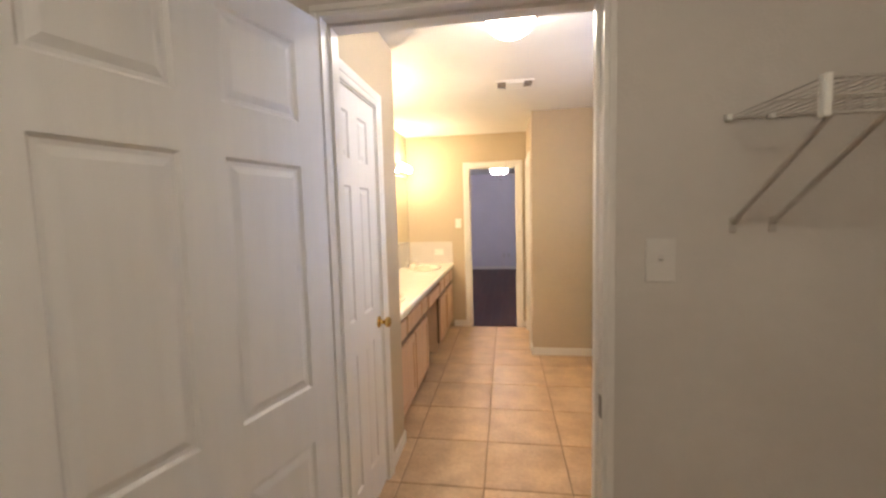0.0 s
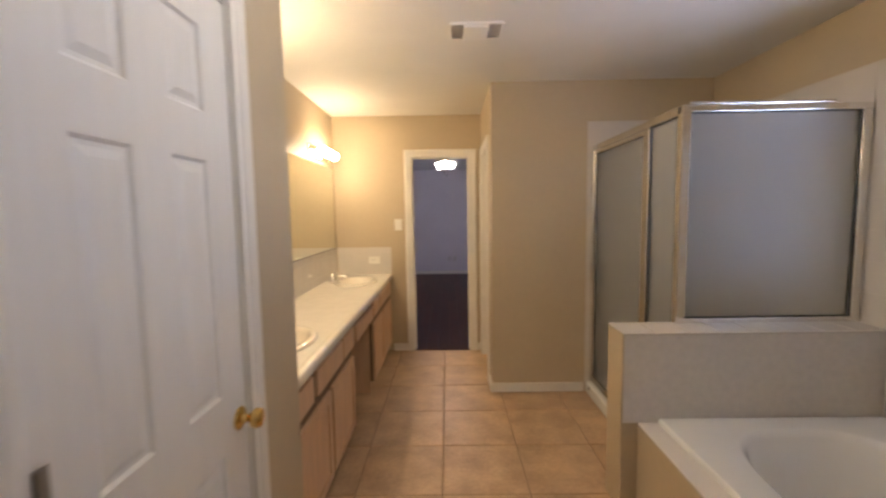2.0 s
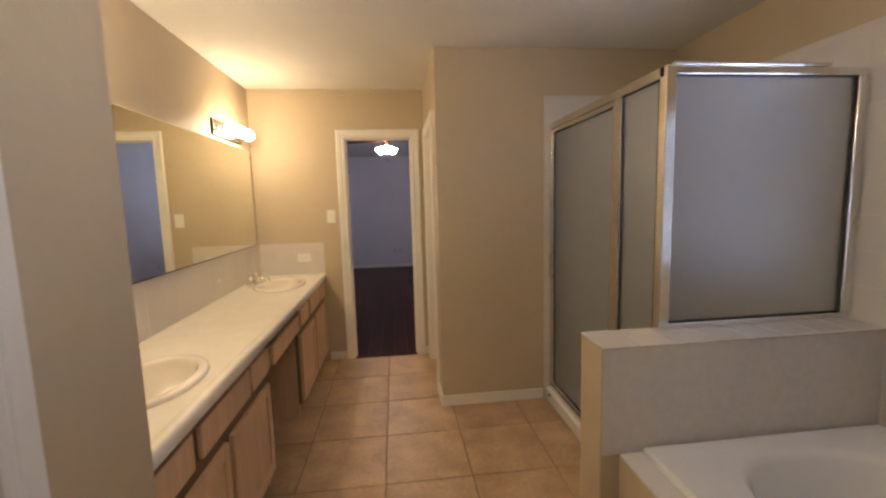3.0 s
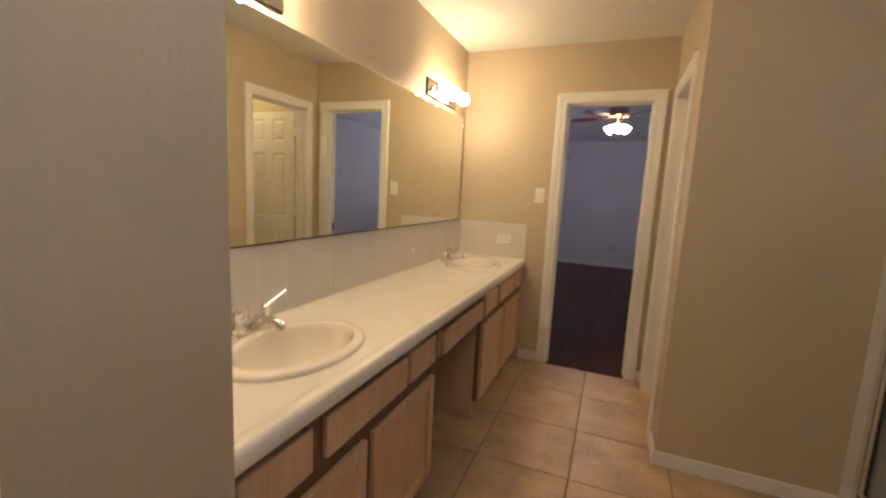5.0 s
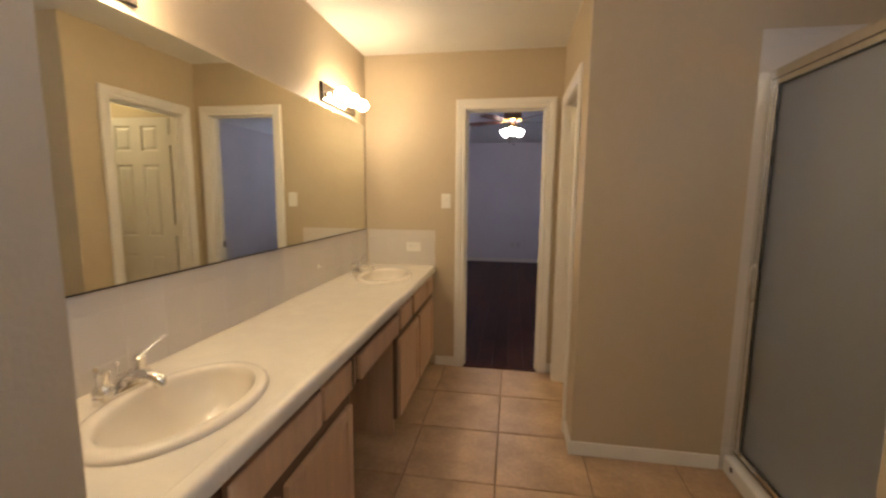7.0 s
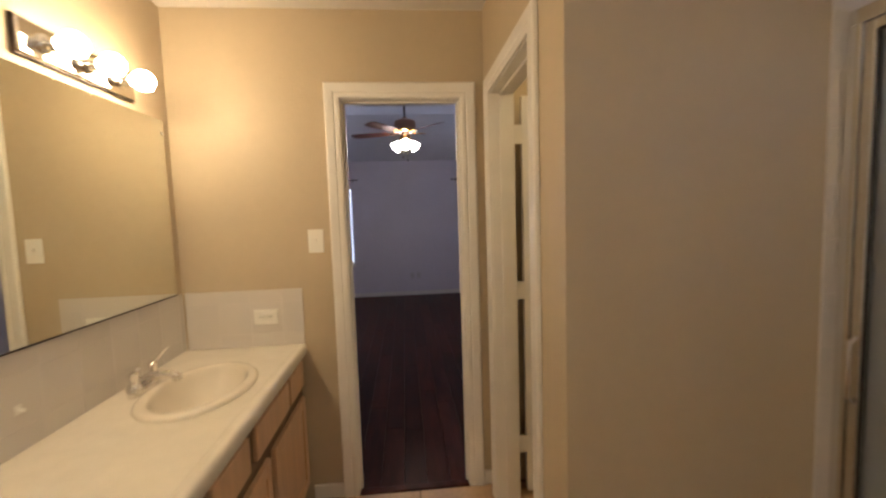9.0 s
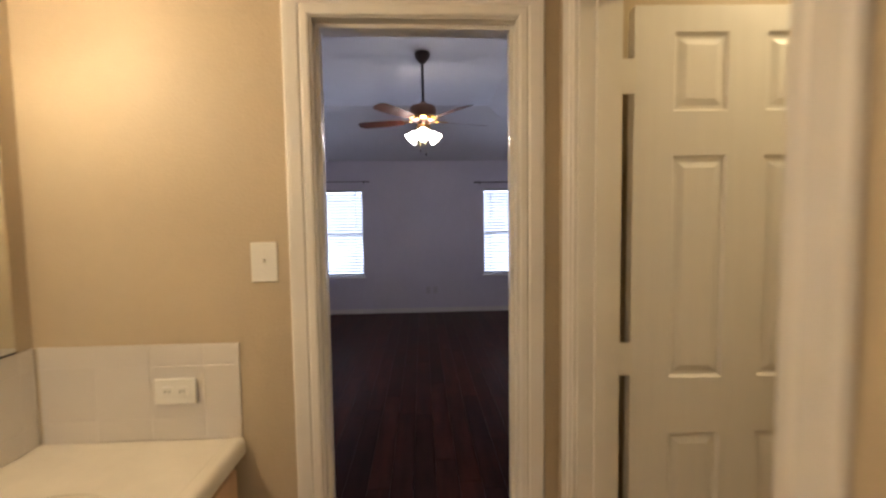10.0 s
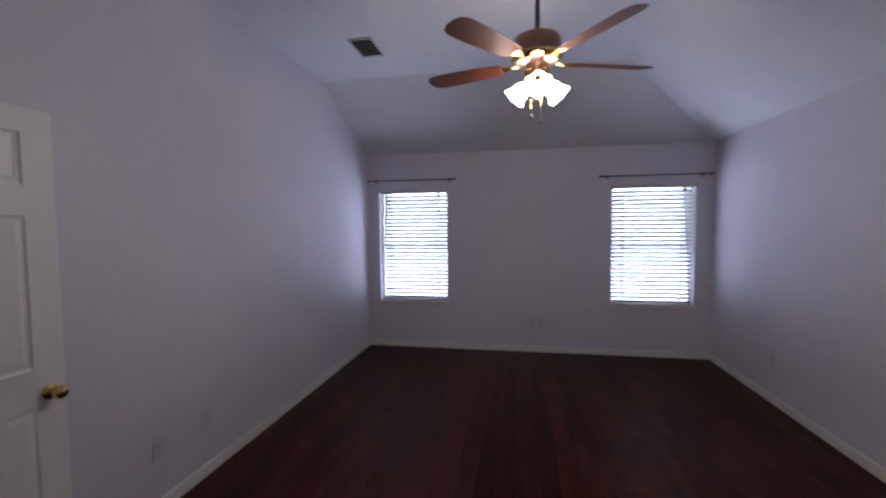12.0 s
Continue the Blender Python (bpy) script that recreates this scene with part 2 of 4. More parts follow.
# bath
structure("wall_linen", boxes((-0.67, LINEN_X, CLOSET_Y1, 1.653, 0, H), (-0.67, LINEN_X, 2.287, LINEN_END, 0, H), (-0.67, LINEN_X, 1.653, 2.287, 2.022, H),
                              (-1.255, -0.67, 2.55, LINEN_END, 0, H)), BEIGE, "beige wall with the linen closet door", "wall")
structure("wall_west", boxes((-1.255, LEFT_X, LINEN_END, FAR_Y, 0, H), (-1.255, -1.135, CLOSET_Y1, 2.55, 0, H)), BEIGE, "beige wall behind the vanity mirror", "wall")
structure("wall_north", boxes((-1.255, -0.344, FAR_Y, 5.52, 0, H), (0.261, 2.18, FAR_Y, 5.52, 0, H), (-0.344, 0.261, FAR_Y, 5.52, 2.032, H)), BEIGE,
          "beige wall with the bedroom doorway", "wall")
structure("wall_toilet_front", boxes((STUB_X, RIGHT_X, STUB_Y, STUB_Y + 0.12, 0, H)), BEIGE, "beige wall beside the shower", "wall")
structure("wall_toilet_side", boxes((STUB_X, 0.482, STUB_Y + 0.12, 4.676, 0, H), (STUB_X, 0.482, 5.319, FAR_Y, 0, H), (STUB_X, 0.482, 4.676, 5.319, 2.014, H)), BEIGE,
          "beige wall with the toilet room door", "wall")
WY0, WY1, WZ0, WZ1 = 1.70, 2.895, 0.895, 2.0
structure("wall_east", boxes((RIGHT_X, 2.18, CLOSET_Y1, WY0, 0, H), (RIGHT_X, 2.18, WY1, FAR_Y, 0, H), (RIGHT_X, 2.18, WY0, WY1, 0, WZ0), (RIGHT_X, 2.18, WY0, WY1, WZ1, H)),
          BEIGE, "beige outer wall over the bathtub", "wall")
# bedroom
structure("wall_bedroom_south", boxes((-2.11, -0.344, 5.52, BED_Y0, 0, 3.1), (0.261, 2.15, 5.52, BED_Y0, 0, 3.1), (-0.344, 0.261, 5.52, BED_Y0, 2.032, 3.1)), GREY,
          "pale grey bedroom wall round the bathroom doorway", "wall")
structure("wall_bedroom_west", boxes((-2.11, BED_L, BED_Y0, 11.1, 0, 3.1)), GREY, "pale grey bedroom side wall", "wall")
structure("wall_bedroom_east", boxes((BED_R, 2.15, BED_Y0, 11.1, 0, 3.1)), GREY, "pale grey bedroom side wall", "wall")
WIN = ((-1.845, -0.957), (0.963, 1.858))
BZ0, BZ1 = 0.593, 1.995
structure("wall_bedroom_north", boxes((BED_L, WIN[0][0], BED_Y1, 11.1, 0, 3.1), (WIN[0][1], WIN[1][0], BED_Y1, 11.1, 0, 3.1), (WIN[1][1], BED_R, BED_Y1, 11.1, 0, 3.1),
                                      *[(a, b, BED_Y1, 11.1, 0, BZ0) for a, b in WIN], *[(a, b, BED_Y1, 11.1, BZ1, 3.1) for a, b in WIN]), GREY,
          "pale grey bedroom wall with two windows", "wall")
bm = bmesh.new()
CY, CX = 9.80, 0.86                      # where the flat ceiling folds down
FOLD = ((BED_L, BED_Y0, BED_H), (CX, BED_Y0, BED_H), (CX, CY, BED_H), (BED_L, CY, BED_H), (BED_R, BED_Y0, H), (BED_R, BED_Y1, H), (BED_L, BED_Y1, H))
low = [bm.verts.new(p) for p in FOLD]
high = [bm.verts.new((x, y, z + 0.05)) for x, y, z in FOLD]
for q in ((0, 1, 2, 3), (3, 2, 5, 6), (1, 4, 5, 2)):
    bm.faces.new([low[i] for i in reversed(q)])
    bm.faces.new([high[i] for i in q])
structure("ceiling_bedroom", bm, CEIL_BED, "vaulted pale ceiling sloping down to two walls", "ceiling")
# out of view; added above the folded ceiling to stop light leaking in
structure("roof", boxes((-2.3, 2.4, 5.4, 11.3, 3.1, 3.2)), CEIL, "unseen slab over the bedroom, added to keep sky light out", "roof")
structure("ground", boxes((-300, 300, -300, 300, -0.42, -0.3)), LAWN, "green lawn outside the windows", "ground")

# baseboards
def baseboard(x0, x1, y0, y1, axis):
    bm = bmesh.new()
    box(bm, x0, x1, y0, y1, 0.0, 0.075, bevel=0.003)
    structure("baseboard", bm, TRIM, "white painted baseboard", "baseboard")


for s in ((STUB_X - 0.012, 1.105, STUB_Y - 0.012, STUB_Y), (STUB_X - 0.012, STUB_X, STUB_Y, 4.613), (-0.56, -0.411, FAR_Y - 0.012, FAR_Y), (0.329, STUB_X - 0.001, FAR_Y - 0.012, FAR_Y),
          (LINEN_X, LINEN_X + 0.012, 2.359, LINEN_END), (LINEN_X, LINEN_X + 0.012, CLOSET_Y1 + 0.02, 1.581), (-0.56, LINEN_X, LINEN_END, LINEN_END + 0.012),
          (BED_L, BED_L + 0.013, BED_Y0, BED_Y1), (BED_R - 0.013, BED_R, BED_Y0, BED_Y1), (BED_L + 0.013, BED_R - 0.013, BED_Y1 - 0.013, BED_Y1),
          (0.455, 1.52, CLOSET_Y0 - 0.012, CLOSET_Y0), (BED_L + 0.013, -0.415, BED_Y0, BED_Y0 + 0.013), (0.32, BED_R - 0.013, BED_Y0, BED_Y0 + 0.013)):
    baseboard(*s, 0)


# ---- doors ----
PROFILE = ((0.0, 0.0), (0.0, 0.010), (0.006, 0.013), (0.020, 0.0135), (0.026, 0.011), (0.032, 0.0155), (0.058, 0.018), (0.068, 0.018), (0.074, 0.012), (0.074, 0.0))


def casing(parent, at, a0, a1, top):
    """Moulded casing round an opening from a0 to a1 along a wall; at(a, d, z) is a place, d off the wall."""
    for kind in ("left", "top", "right"):
        bm = bmesh.new()
        ends = []
        for end in (0, 1):
            row = []
            for u, d in PROFILE:
                if kind == "top":
                    row.append(bm.verts.new(at(a0 - u if end == 0 else a1 + u, d, top + u)))
                else:
                    row.append(bm.verts.new(at(a0 - u if kind == "left" else a1 + u, d, 0 if end == 0 else top + u)))
            ends.append(row)
        for i in range(len(PROFILE) - 1):
            bm.faces.new((ends[0][i], ends[0][i + 1], ends[1][i + 1], ends[1][i]))
        bm.faces.new(ends[0]), bm.faces.new(ends[1][::-1])
        bmesh.ops.recalc_face_normals(bm, faces=bm.faces[:])
        part("casing", bm, TRIM, parent)


ROWS_Z = ((0.20, 0.825), (0.980, 1.580), (1.695, 1.898))


def leaf_mesh(w, h, t, cols):
    """A six-panel leaf: x along its width, y its thickness, z up; panels sunk on both faces."""
    bm = bmesh.new()
    xs = sorted({0, w, *[c for p in cols for c in p]})
    zs = sorted({0, h, *[c for p in ROWS_Z for c in p]})
    for y in (0, t):
        grid = [[bm.verts.new((x, y, z)) for z in zs] for x in xs]
        panels = []
        for i in range(len(xs) - 1):
            for j in range(len(zs) - 1):
                q = (grid[i][j], grid[i + 1][j], grid[i + 1][j + 1], grid[i][j + 1])
                f = bm.faces.new(q if y == 0 else q[::-1])
                if any(abs(xs[i] - a) < 1e-6 for a, b in cols) and any(abs(zs[j] - a) < 1e-6 for a, b in ROWS_Z):
                    panels.append(f)
        bm.normal_update()
        for thick, deep in ((0.010, -0.008), (0.012, 0.0), (0.024, 0.006)):
            bmesh.ops.inset_individual(bm, faces=panels, thickness=thick, depth=deep)
    rim = [(x, z) for x in (0,) for z in zs] + [(x, h) for x in xs[1:]] + [(w, z) for z in reversed(zs[:-1])] + [(x, 0) for x in reversed(xs[1:-1])]
    a = [bm.verts.new((x, 0, z)) for x, z in rim]
    b = [bm.verts.new((x, t, z)) for x, z in rim]
    for i in range(len(rim)):
        j = (i + 1) % len(rim)
        bm.faces.new((a[i], a[j], b[j], b[i]))
    bmesh.ops.remove_doubles(bm, verts=bm.verts[:], dist=1e-5)
    bmesh.ops.recalc_face_normals(bm, faces=bm.faces[:])
    return bm


def knob_mesh(side=-1):
    """A round knob with rose and neck that points along side * y."""
    m = Matrix.Rotation(radians(90 if side < 0 else -90), 4, "X")
    bm = bmesh.new()
    lathe(bm, ((0, 0), (0.031, 0), (0.032, 0.004), (0.026, 0.009), (0.013, 0.012), (0.011, 0.026), (0.016, 0.034), (0.026, 0.042), (0.028, 0.052), (0.024, 0.061), (0.012, 0.066), (0, 0.067)), 24, m)
    return bm


def hinge_mesh(x, y, z):
    bm = boxes((x - 0.003, x + 0.018, y - 0.002, y + 0.002, z - 0.045, z + 0.045))
    tube(bm, [(x, y - 0.005, z - 0.046), (x, y - 0.005, z + 0.046)], 0.006, 8)
    return bm


def cols_of(w, stile, mull):
    p = (w - 2 * stile - mull) / 2
    return ((stile, stile + p), (stile + p + mull, w - stile))


# doorway from closet to bath, leaf open into the closet
d1 = thing("door_1", pose(-0.083, 0.012, 0), "white six-panel closet door standing open in its frame", "door", kind="structure")
part("jamb", boxes((-0.319, -0.305, 1.288, 1.412, 0, 2.01)), TRIM, d1)
part("jamb", boxes((0.45, 0.464, 1.288, 1.412, 0, 2.01)), TRIM, d1)
part("jamb", boxes((-0.319, 0.464, 1.288, 1.412, 2.01, 2.024)), TRIM, d1)
part("stop", boxes((-0.305, -0.295, 1.335, 1.37, 0, 2.01), (0.44, 0.45, 1.335, 1.37, 0, 2.01), (-0.295, 0.44, 1.335, 1.37, 2.0, 2.01)), TRIM, d1)
part("edge_bead", boxes((0.462, 0.480, 1.2825, 1.2895, 0, 2.022), bevel=0.0025), TRIM, d1)
part("edge_bead", boxes((-0.335, -0.317, 1.2825, 1.2895, 0, 2.022), bevel=0.0025), TRIM, d1)
part("edge_bead", boxes((-0.335, 0.480, 1.2825, 1.2895, 2.022, 2.040), bevel=0.0025), TRIM, d1)
casing(d1, lambda a, d, z: (a, 1.412 + d, z), -0.313, 0.458, 2.016)
part("strike_plate", boxes((0.446, 0.4495, 1.292, 1.318, 0.885, 0.945)), STEEL, d1, "dull metal strike plate")
leaf = part("leaf", leaf_mesh(0.745, 1.99, 0.035, cols_of(0.745, 0.095, 0.10)), DOORPAINT, d1, "", m=pose(-0.310, 1.282, 0.01, 0, 0, 255) @ pose(0, -0.035, 0))
part("knob", knob_mesh(1), BRASS, leaf, "polished brass knob", True, pose(0.685, 0.035, 0.90))
part("knob", knob_mesh(-1), BRASS, leaf, "polished brass knob", True, pose(0.685, 0.0, 0.90))
for z in (0.25, 1.03, 1.78):
    part("hinge", hinge_mesh(0.0, 0.0, z), STEEL, leaf)

# linen closet, closed
d2 = thing("door_2", pose(LINEN_X, 1.665, 0, 0, 0, 90), "closed white six-panel linen door with brass knob", "door", kind="structure")
# its own axes: x along the wall (world y), y into the wall
W2 = 0.610
part("jamb", boxes((-0.012, 0.0, -0.002, 0.122, 0, 2.01), (W2, W2 + 0.012, -0.002, 0.122, 0, 2.01), (-0.012, W2 + 0.012, -0.002, 0.122, 2.01, 2.022)), TRIM, d2)
casing(d2, lambda a, d, z: (a, -0.002 - d, z), -0.006, W2 + 0.006, 2.016)
leaf = part("leaf", leaf_mesh(W2 - 0.006, 1.995, 0.035, cols_of(W2 - 0.006, 0.115, 0.11)), DOORPAINT, d2, m=pose(0.003, 0.003, 0.01))
part("knob", knob_mesh(-1), BRASS, leaf, "polished brass knob", True, pose(0.565, 0.0, 0.89))
part("back_panel", boxes((0.0, W2, 0.10, 0.118, 0.0, 2.01)), TRIM, d2)
for z in (0.25, 1.053, 1.785):
    part("hinge", hinge_mesh(0.006, -0.008, z), STEEL, leaf, "dull metal hinge")

# doorway to the bedroom, no leaf in sight
d3 = thing("door_3", pose(0, 0, 0), "white cased doorway between bathroom and bedroom", "door", kind="structure")
part("jamb", boxes((-0.344, -0.330, 5.460, 5.582, 0, 2.018)), TRIM, d3)
part("jamb", boxes((0.247, 0.261, 5.460, 5.582, 0, 2.018)), TRIM, d3)
part("jamb", boxes((-0.344, 0.261, 5.460, 5.582, 2.018, 2.032)), TRIM, d3)
part("stop", boxes((-0.330, -0.320, 5.50, 5.535, 0, 2.018), (0.237, 0.247, 5.50, 5.535, 0, 2.018), (-0.320, 0.237, 5.50, 5.535, 2.008, 2.018)), TRIM, d3)
casing(d3, lambda a, d, z: (a, FAR_Y - 0.002 - d, z), -0.336, 0.253, 2.022)
casing(d3, lambda a, d, z: (a, BED_Y0 + 0.002 + d, z), -0.336, 0.253, 2.022)
part("strike_plate", boxes((0.2435, 0.2465, 5.545, 5.570, 0.90, 0.96)), BRONZE, d3, "dark strike plate")
part("threshold", boxes((-0.330, 0.247, 5.455, 5.50, -0.006, 0.006), bevel=0.003), PLANK, d3, "thin dark wood threshold")
for z in (0.25, 1.0, 1.8):
    part("hinge", boxes((-0.330, -0.327, 5.545, 5.575, z - 0.045, z + 0.045)), STEEL, d3)

# toilet room, leaf open into the room
d4 = thing("door_4", pose(0, 0, 0), "white six-panel toilet room door standing open", "door", kind="structure")
part("jamb", boxes((0.372, 0.484, 4.676, 4.69, 0, 2.0)), TRIM, d4)
part("jamb", boxes((0.372, 0.484, 5.305, 5.319, 0, 2.0)), TRIM, d4)
part("jamb", boxes((0.372, 0.484, 4.676, 5.319, 2.0, 2.014)), TRIM, d4)
part("stop", boxes((0.415, 0.448, 4.69, 4.70, 0, 2.0), (0.415, 0.448, 5.295, 5.305, 0, 2.0), (0.415, 0.448, 4.70, 5.295, 1.99, 2.0)), TRIM, d4)
casing(d4, lambda a, d, z: (STUB_X - 0.002 - d, a, z), 4.684, 5.311, 2.006)
leaf = part("leaf", leaf_mesh(0.60, 1.965, 0.035, cols_of(0.60, 0.105, 0.10)), DOORPAINT, d4, m=pose(0.528, 5.331, 0.03, 0, 0, -2))
part("knob", knob_mesh(-1), BRASS, leaf, "polished brass knob", True, pose(0.54, 0.0, 0.92))
for z in (0.25, 1.035, 1.785):
    part("hinge", boxes((-0.037, 0.004, -0.003, 0.0, z - 0.045, z + 0.045)), TRIM, leaf, "white painted hinge")

# bedroom door, folded back along the side wall
d5 = thing("door_5", pose(0, 0, 0), "white six-panel bedroom door open against the wall", "door", kind="structure")
leaf = part("leaf", leaf_mesh(0.76, 1.99, 0.035, cols_of(0.76, 0.11, 0.10)), DOORPAINT, d5, m=pose(-1.950, 6.49, 0.01, 0, 0, 90))
part("knob", knob_mesh(-1), BRASS, leaf, "polished brass knob", True, pose(0.70, 0.0, 0.875))
for z in (0.25, 1.05, 1.82):
    part("hinge", boxes((-0.055, 0.0, 0.03, 0.034, z - 0.045, z + 0.045)), STEEL, leaf)


# ---- vanity ----
FACE = -0.595          # face frame; fronts stand proud of it
C_TOP = 0.822


def front(parent, name, y0, y1, z0, z1, framed):
    """A drawer or door front on the cabinet face, local x = depth off the face."""
    bm = bmesh.new()
    if framed:
        r = 0.048
        box(bm, 0.002, 0.012, y0 + r - 0.002, y1 - r + 0.002, z0 + r - 0.002, z1 - r + 0.002)
        leaf = part(name, bm, OAK, parent)
        part("stile", boxes((0.0, 0.020, y0, y0 + r, z0, z1), bevel=0.003), OAK, leaf)
        part("stile", boxes((0.0, 0.020, y1 - r, y1, z0, z1), bevel=0.003), OAK, leaf)
        part("rail", boxes((0.0, 0.020, y0 + r, y1 - r, z0, z0 + r), bevel=0.003), OAK, leaf)
        part("rail", boxes((0.0, 0.020, y0 + r, y1 - r, z1 - r, z1), bevel=0.003), OAK, leaf)
        return leaf
    box(bm, 0.0, 0.020, y0, y1, z0, z1, 0.005)
    return part(name, bm, OAK, parent)


def vanity_unit(y0, y1, drawers, doors, label):
    u = thing("vanity_cabinet", pose(FACE, y0, 0), label, "cabinet", group="vanity cabinets")
    w = y1 - y0
    d = 1.133 + FACE
    part("carcass", boxes((-d, -0.02, 0, 0.018, 0.0, 0.785), (-d, -0.02, w - 0.018, w, 0.0, 0.785), (-d, -0.02, 0.018, w - 0.018, 0.10, 0.116), (-d, -d + 0.01, 0.018, w - 0.018, 0.116, 0.785)), OAK, u)
    # same oak as the fronts; the gap shade is put into its colour
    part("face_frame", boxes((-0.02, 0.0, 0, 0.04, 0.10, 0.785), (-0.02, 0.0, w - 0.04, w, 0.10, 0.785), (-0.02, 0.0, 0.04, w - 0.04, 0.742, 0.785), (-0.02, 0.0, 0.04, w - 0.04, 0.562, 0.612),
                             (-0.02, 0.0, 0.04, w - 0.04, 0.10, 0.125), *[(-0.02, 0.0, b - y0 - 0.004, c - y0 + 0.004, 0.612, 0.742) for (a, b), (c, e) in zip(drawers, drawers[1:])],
                             *[(-0.02, 0.0, b - y0 - 0.006, c - y0 + 0.006, 0.125, 0.562) for (a, b), (c, e) in zip(doors, doors[1:])]), OAKDARK, u, "oak face frame darkened for the shade in the gaps")
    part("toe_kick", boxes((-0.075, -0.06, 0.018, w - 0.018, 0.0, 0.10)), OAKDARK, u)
    for a, b in drawers:
        front(u, "drawer", a - y0, b - y0, 0.620, 0.742, False)
    for a, b in doors:
        front(u, "door", a - y0, b - y0, 0.105, 0.562, True)
    return u


vanity_unit(2.673, 3.72, ((2.70, 2.925), (2.98, 3.44), (3.467, 3.702)), ((2.70, 3.18), (3.222, 3.702)), "pickled oak vanity cabinet under the first sink")
vanity_unit(4.405, 5.459, ((4.448, 4.712), (4.775, 5.172), (5.205, 5.435)), ((4.43, 4.90), (4.953, 5.435)), "pickled oak vanity cabinet under the second sink")
knee = thing("knee_drawer", pose(FACE, 3.72, 0), "shallow oak drawer over the open knee space", "drawer")
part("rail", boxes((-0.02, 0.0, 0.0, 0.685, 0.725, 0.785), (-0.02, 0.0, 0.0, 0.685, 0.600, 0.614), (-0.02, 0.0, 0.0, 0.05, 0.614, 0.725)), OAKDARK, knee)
part("apron", boxes((-0.02, 0.0, 0.0, 0.075, 0.600, 0.785)), OAK, knee)
front(knee, "drawer", 0.082, 0.672, 0.615, 0.722, False)
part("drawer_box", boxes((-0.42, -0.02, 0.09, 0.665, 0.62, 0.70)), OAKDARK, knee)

SINKS = (3.15, 4.945)
SX, SA, SB = -0.828, 0.188, 0.262       # sink centre and half axes


def oval(cx, cy, a, b, z, n=48):
    return [(cx + a * math.cos(2 * math.pi * i / n), cy + b * math.sin(2 * math.pi * i / n), z) for i in range(n)]


def square_ring(x0, x1, y0, y1, cx, cy, z, n=48):
    """Points on a rectangle's edge seen from (cx, cy), with its corners among them."""
    angles = [2 * math.pi * i / n for i in range(n)]
    for px, py in ((x0, y0), (x0, y1), (x1, y0), (x1, y1)):
        a = math.atan2(py - cy, px - cx) % (2 * math.pi)
        angles[min(range(n), key=lambda i: abs(angles[i] - a))] = a
    ring = []
    for a in angles:
        c, s = math.cos(a), math.sin(a)
        k = min((x1 - cx) / c if c > 1e-9 else (x0 - cx) / c if c < -1e-9 else 1e9, (y1 - cy) / s if s > 1e-9 else (y0 - cy) / s if s < -1e-9 else 1e9)
        ring.append((cx + c * k, cy + s * k, z))
    return ring


EDGE_X = -0.604       # where the edge tiles begin
counter = thing("countertop", pose(0, 0, 0), "long white tiled vanity countertop with rounded edge", "countertop")
bm = bmesh.new()
spans = []
y = 2.672
for s in SINKS:
    spans.append((y, s - 0.30))
    loops(bm, [square_ring(-1.134, EDGE_X, s - 0.30, s + 0.30, SX, s, 0.786), square_ring(-1.134, EDGE_X, s - 0.30, s + 0.30, SX, s, C_TOP),
               oval(SX, s, SA - 0.025, SB - 0.025, C_TOP), oval(SX, s, SA - 0.025, SB - 0.025, 0.786)])
    y = s + 0.30
spans.append((y, 5.461))
for a, b in spans:
    box(bm, -1.134, EDGE_X, a, b, 0.786, C_TOP)
part("top", bm, COUNTER, counter)
bm = bmesh.new()
prof = [(0.0, 0.786), (0.0, C_TOP - 0.0005), (0.016, C_TOP + 0.001), (0.030, C_TOP + 0.002), (0.039, C_TOP - 0.003), (0.044, C_TOP - 0.012), (0.045, C_TOP - 0.030), (0.044, 0.776), (0.036, 0.772), (0.032, 0.776), (0.03, 0.786)]
L = 0.1505
ring = [[bm.verts.new((u, yy, z)) for u, z in prof] for yy in (0.0, L)]
for i in range(len(prof)):
    j = (i + 1) % len(prof)
    bm.faces.new((ring[0][i], ring[0][j], ring[1][j], ring[1][i]))
bm.faces.new(ring[0]), bm.faces.new(ring[1][::-1])
bmesh.ops.recalc_face_normals(bm, faces=bm.faces[:])
edge_me = mesh_of("edge_tile", bm, COUNTER, True)
n_edge = 19
for i in range(n_edge):
    ob = new("edge_tile", edge_me)
    ob.parent = counter
    step = (5.460 - 2.673) / n_edge
    ob.matrix_basis = pose(EDGE_X + 0.0005, 2.673 + i * step, 0) @ Matrix.Diagonal((1, (step - 0.0006) / L, 1, 1))

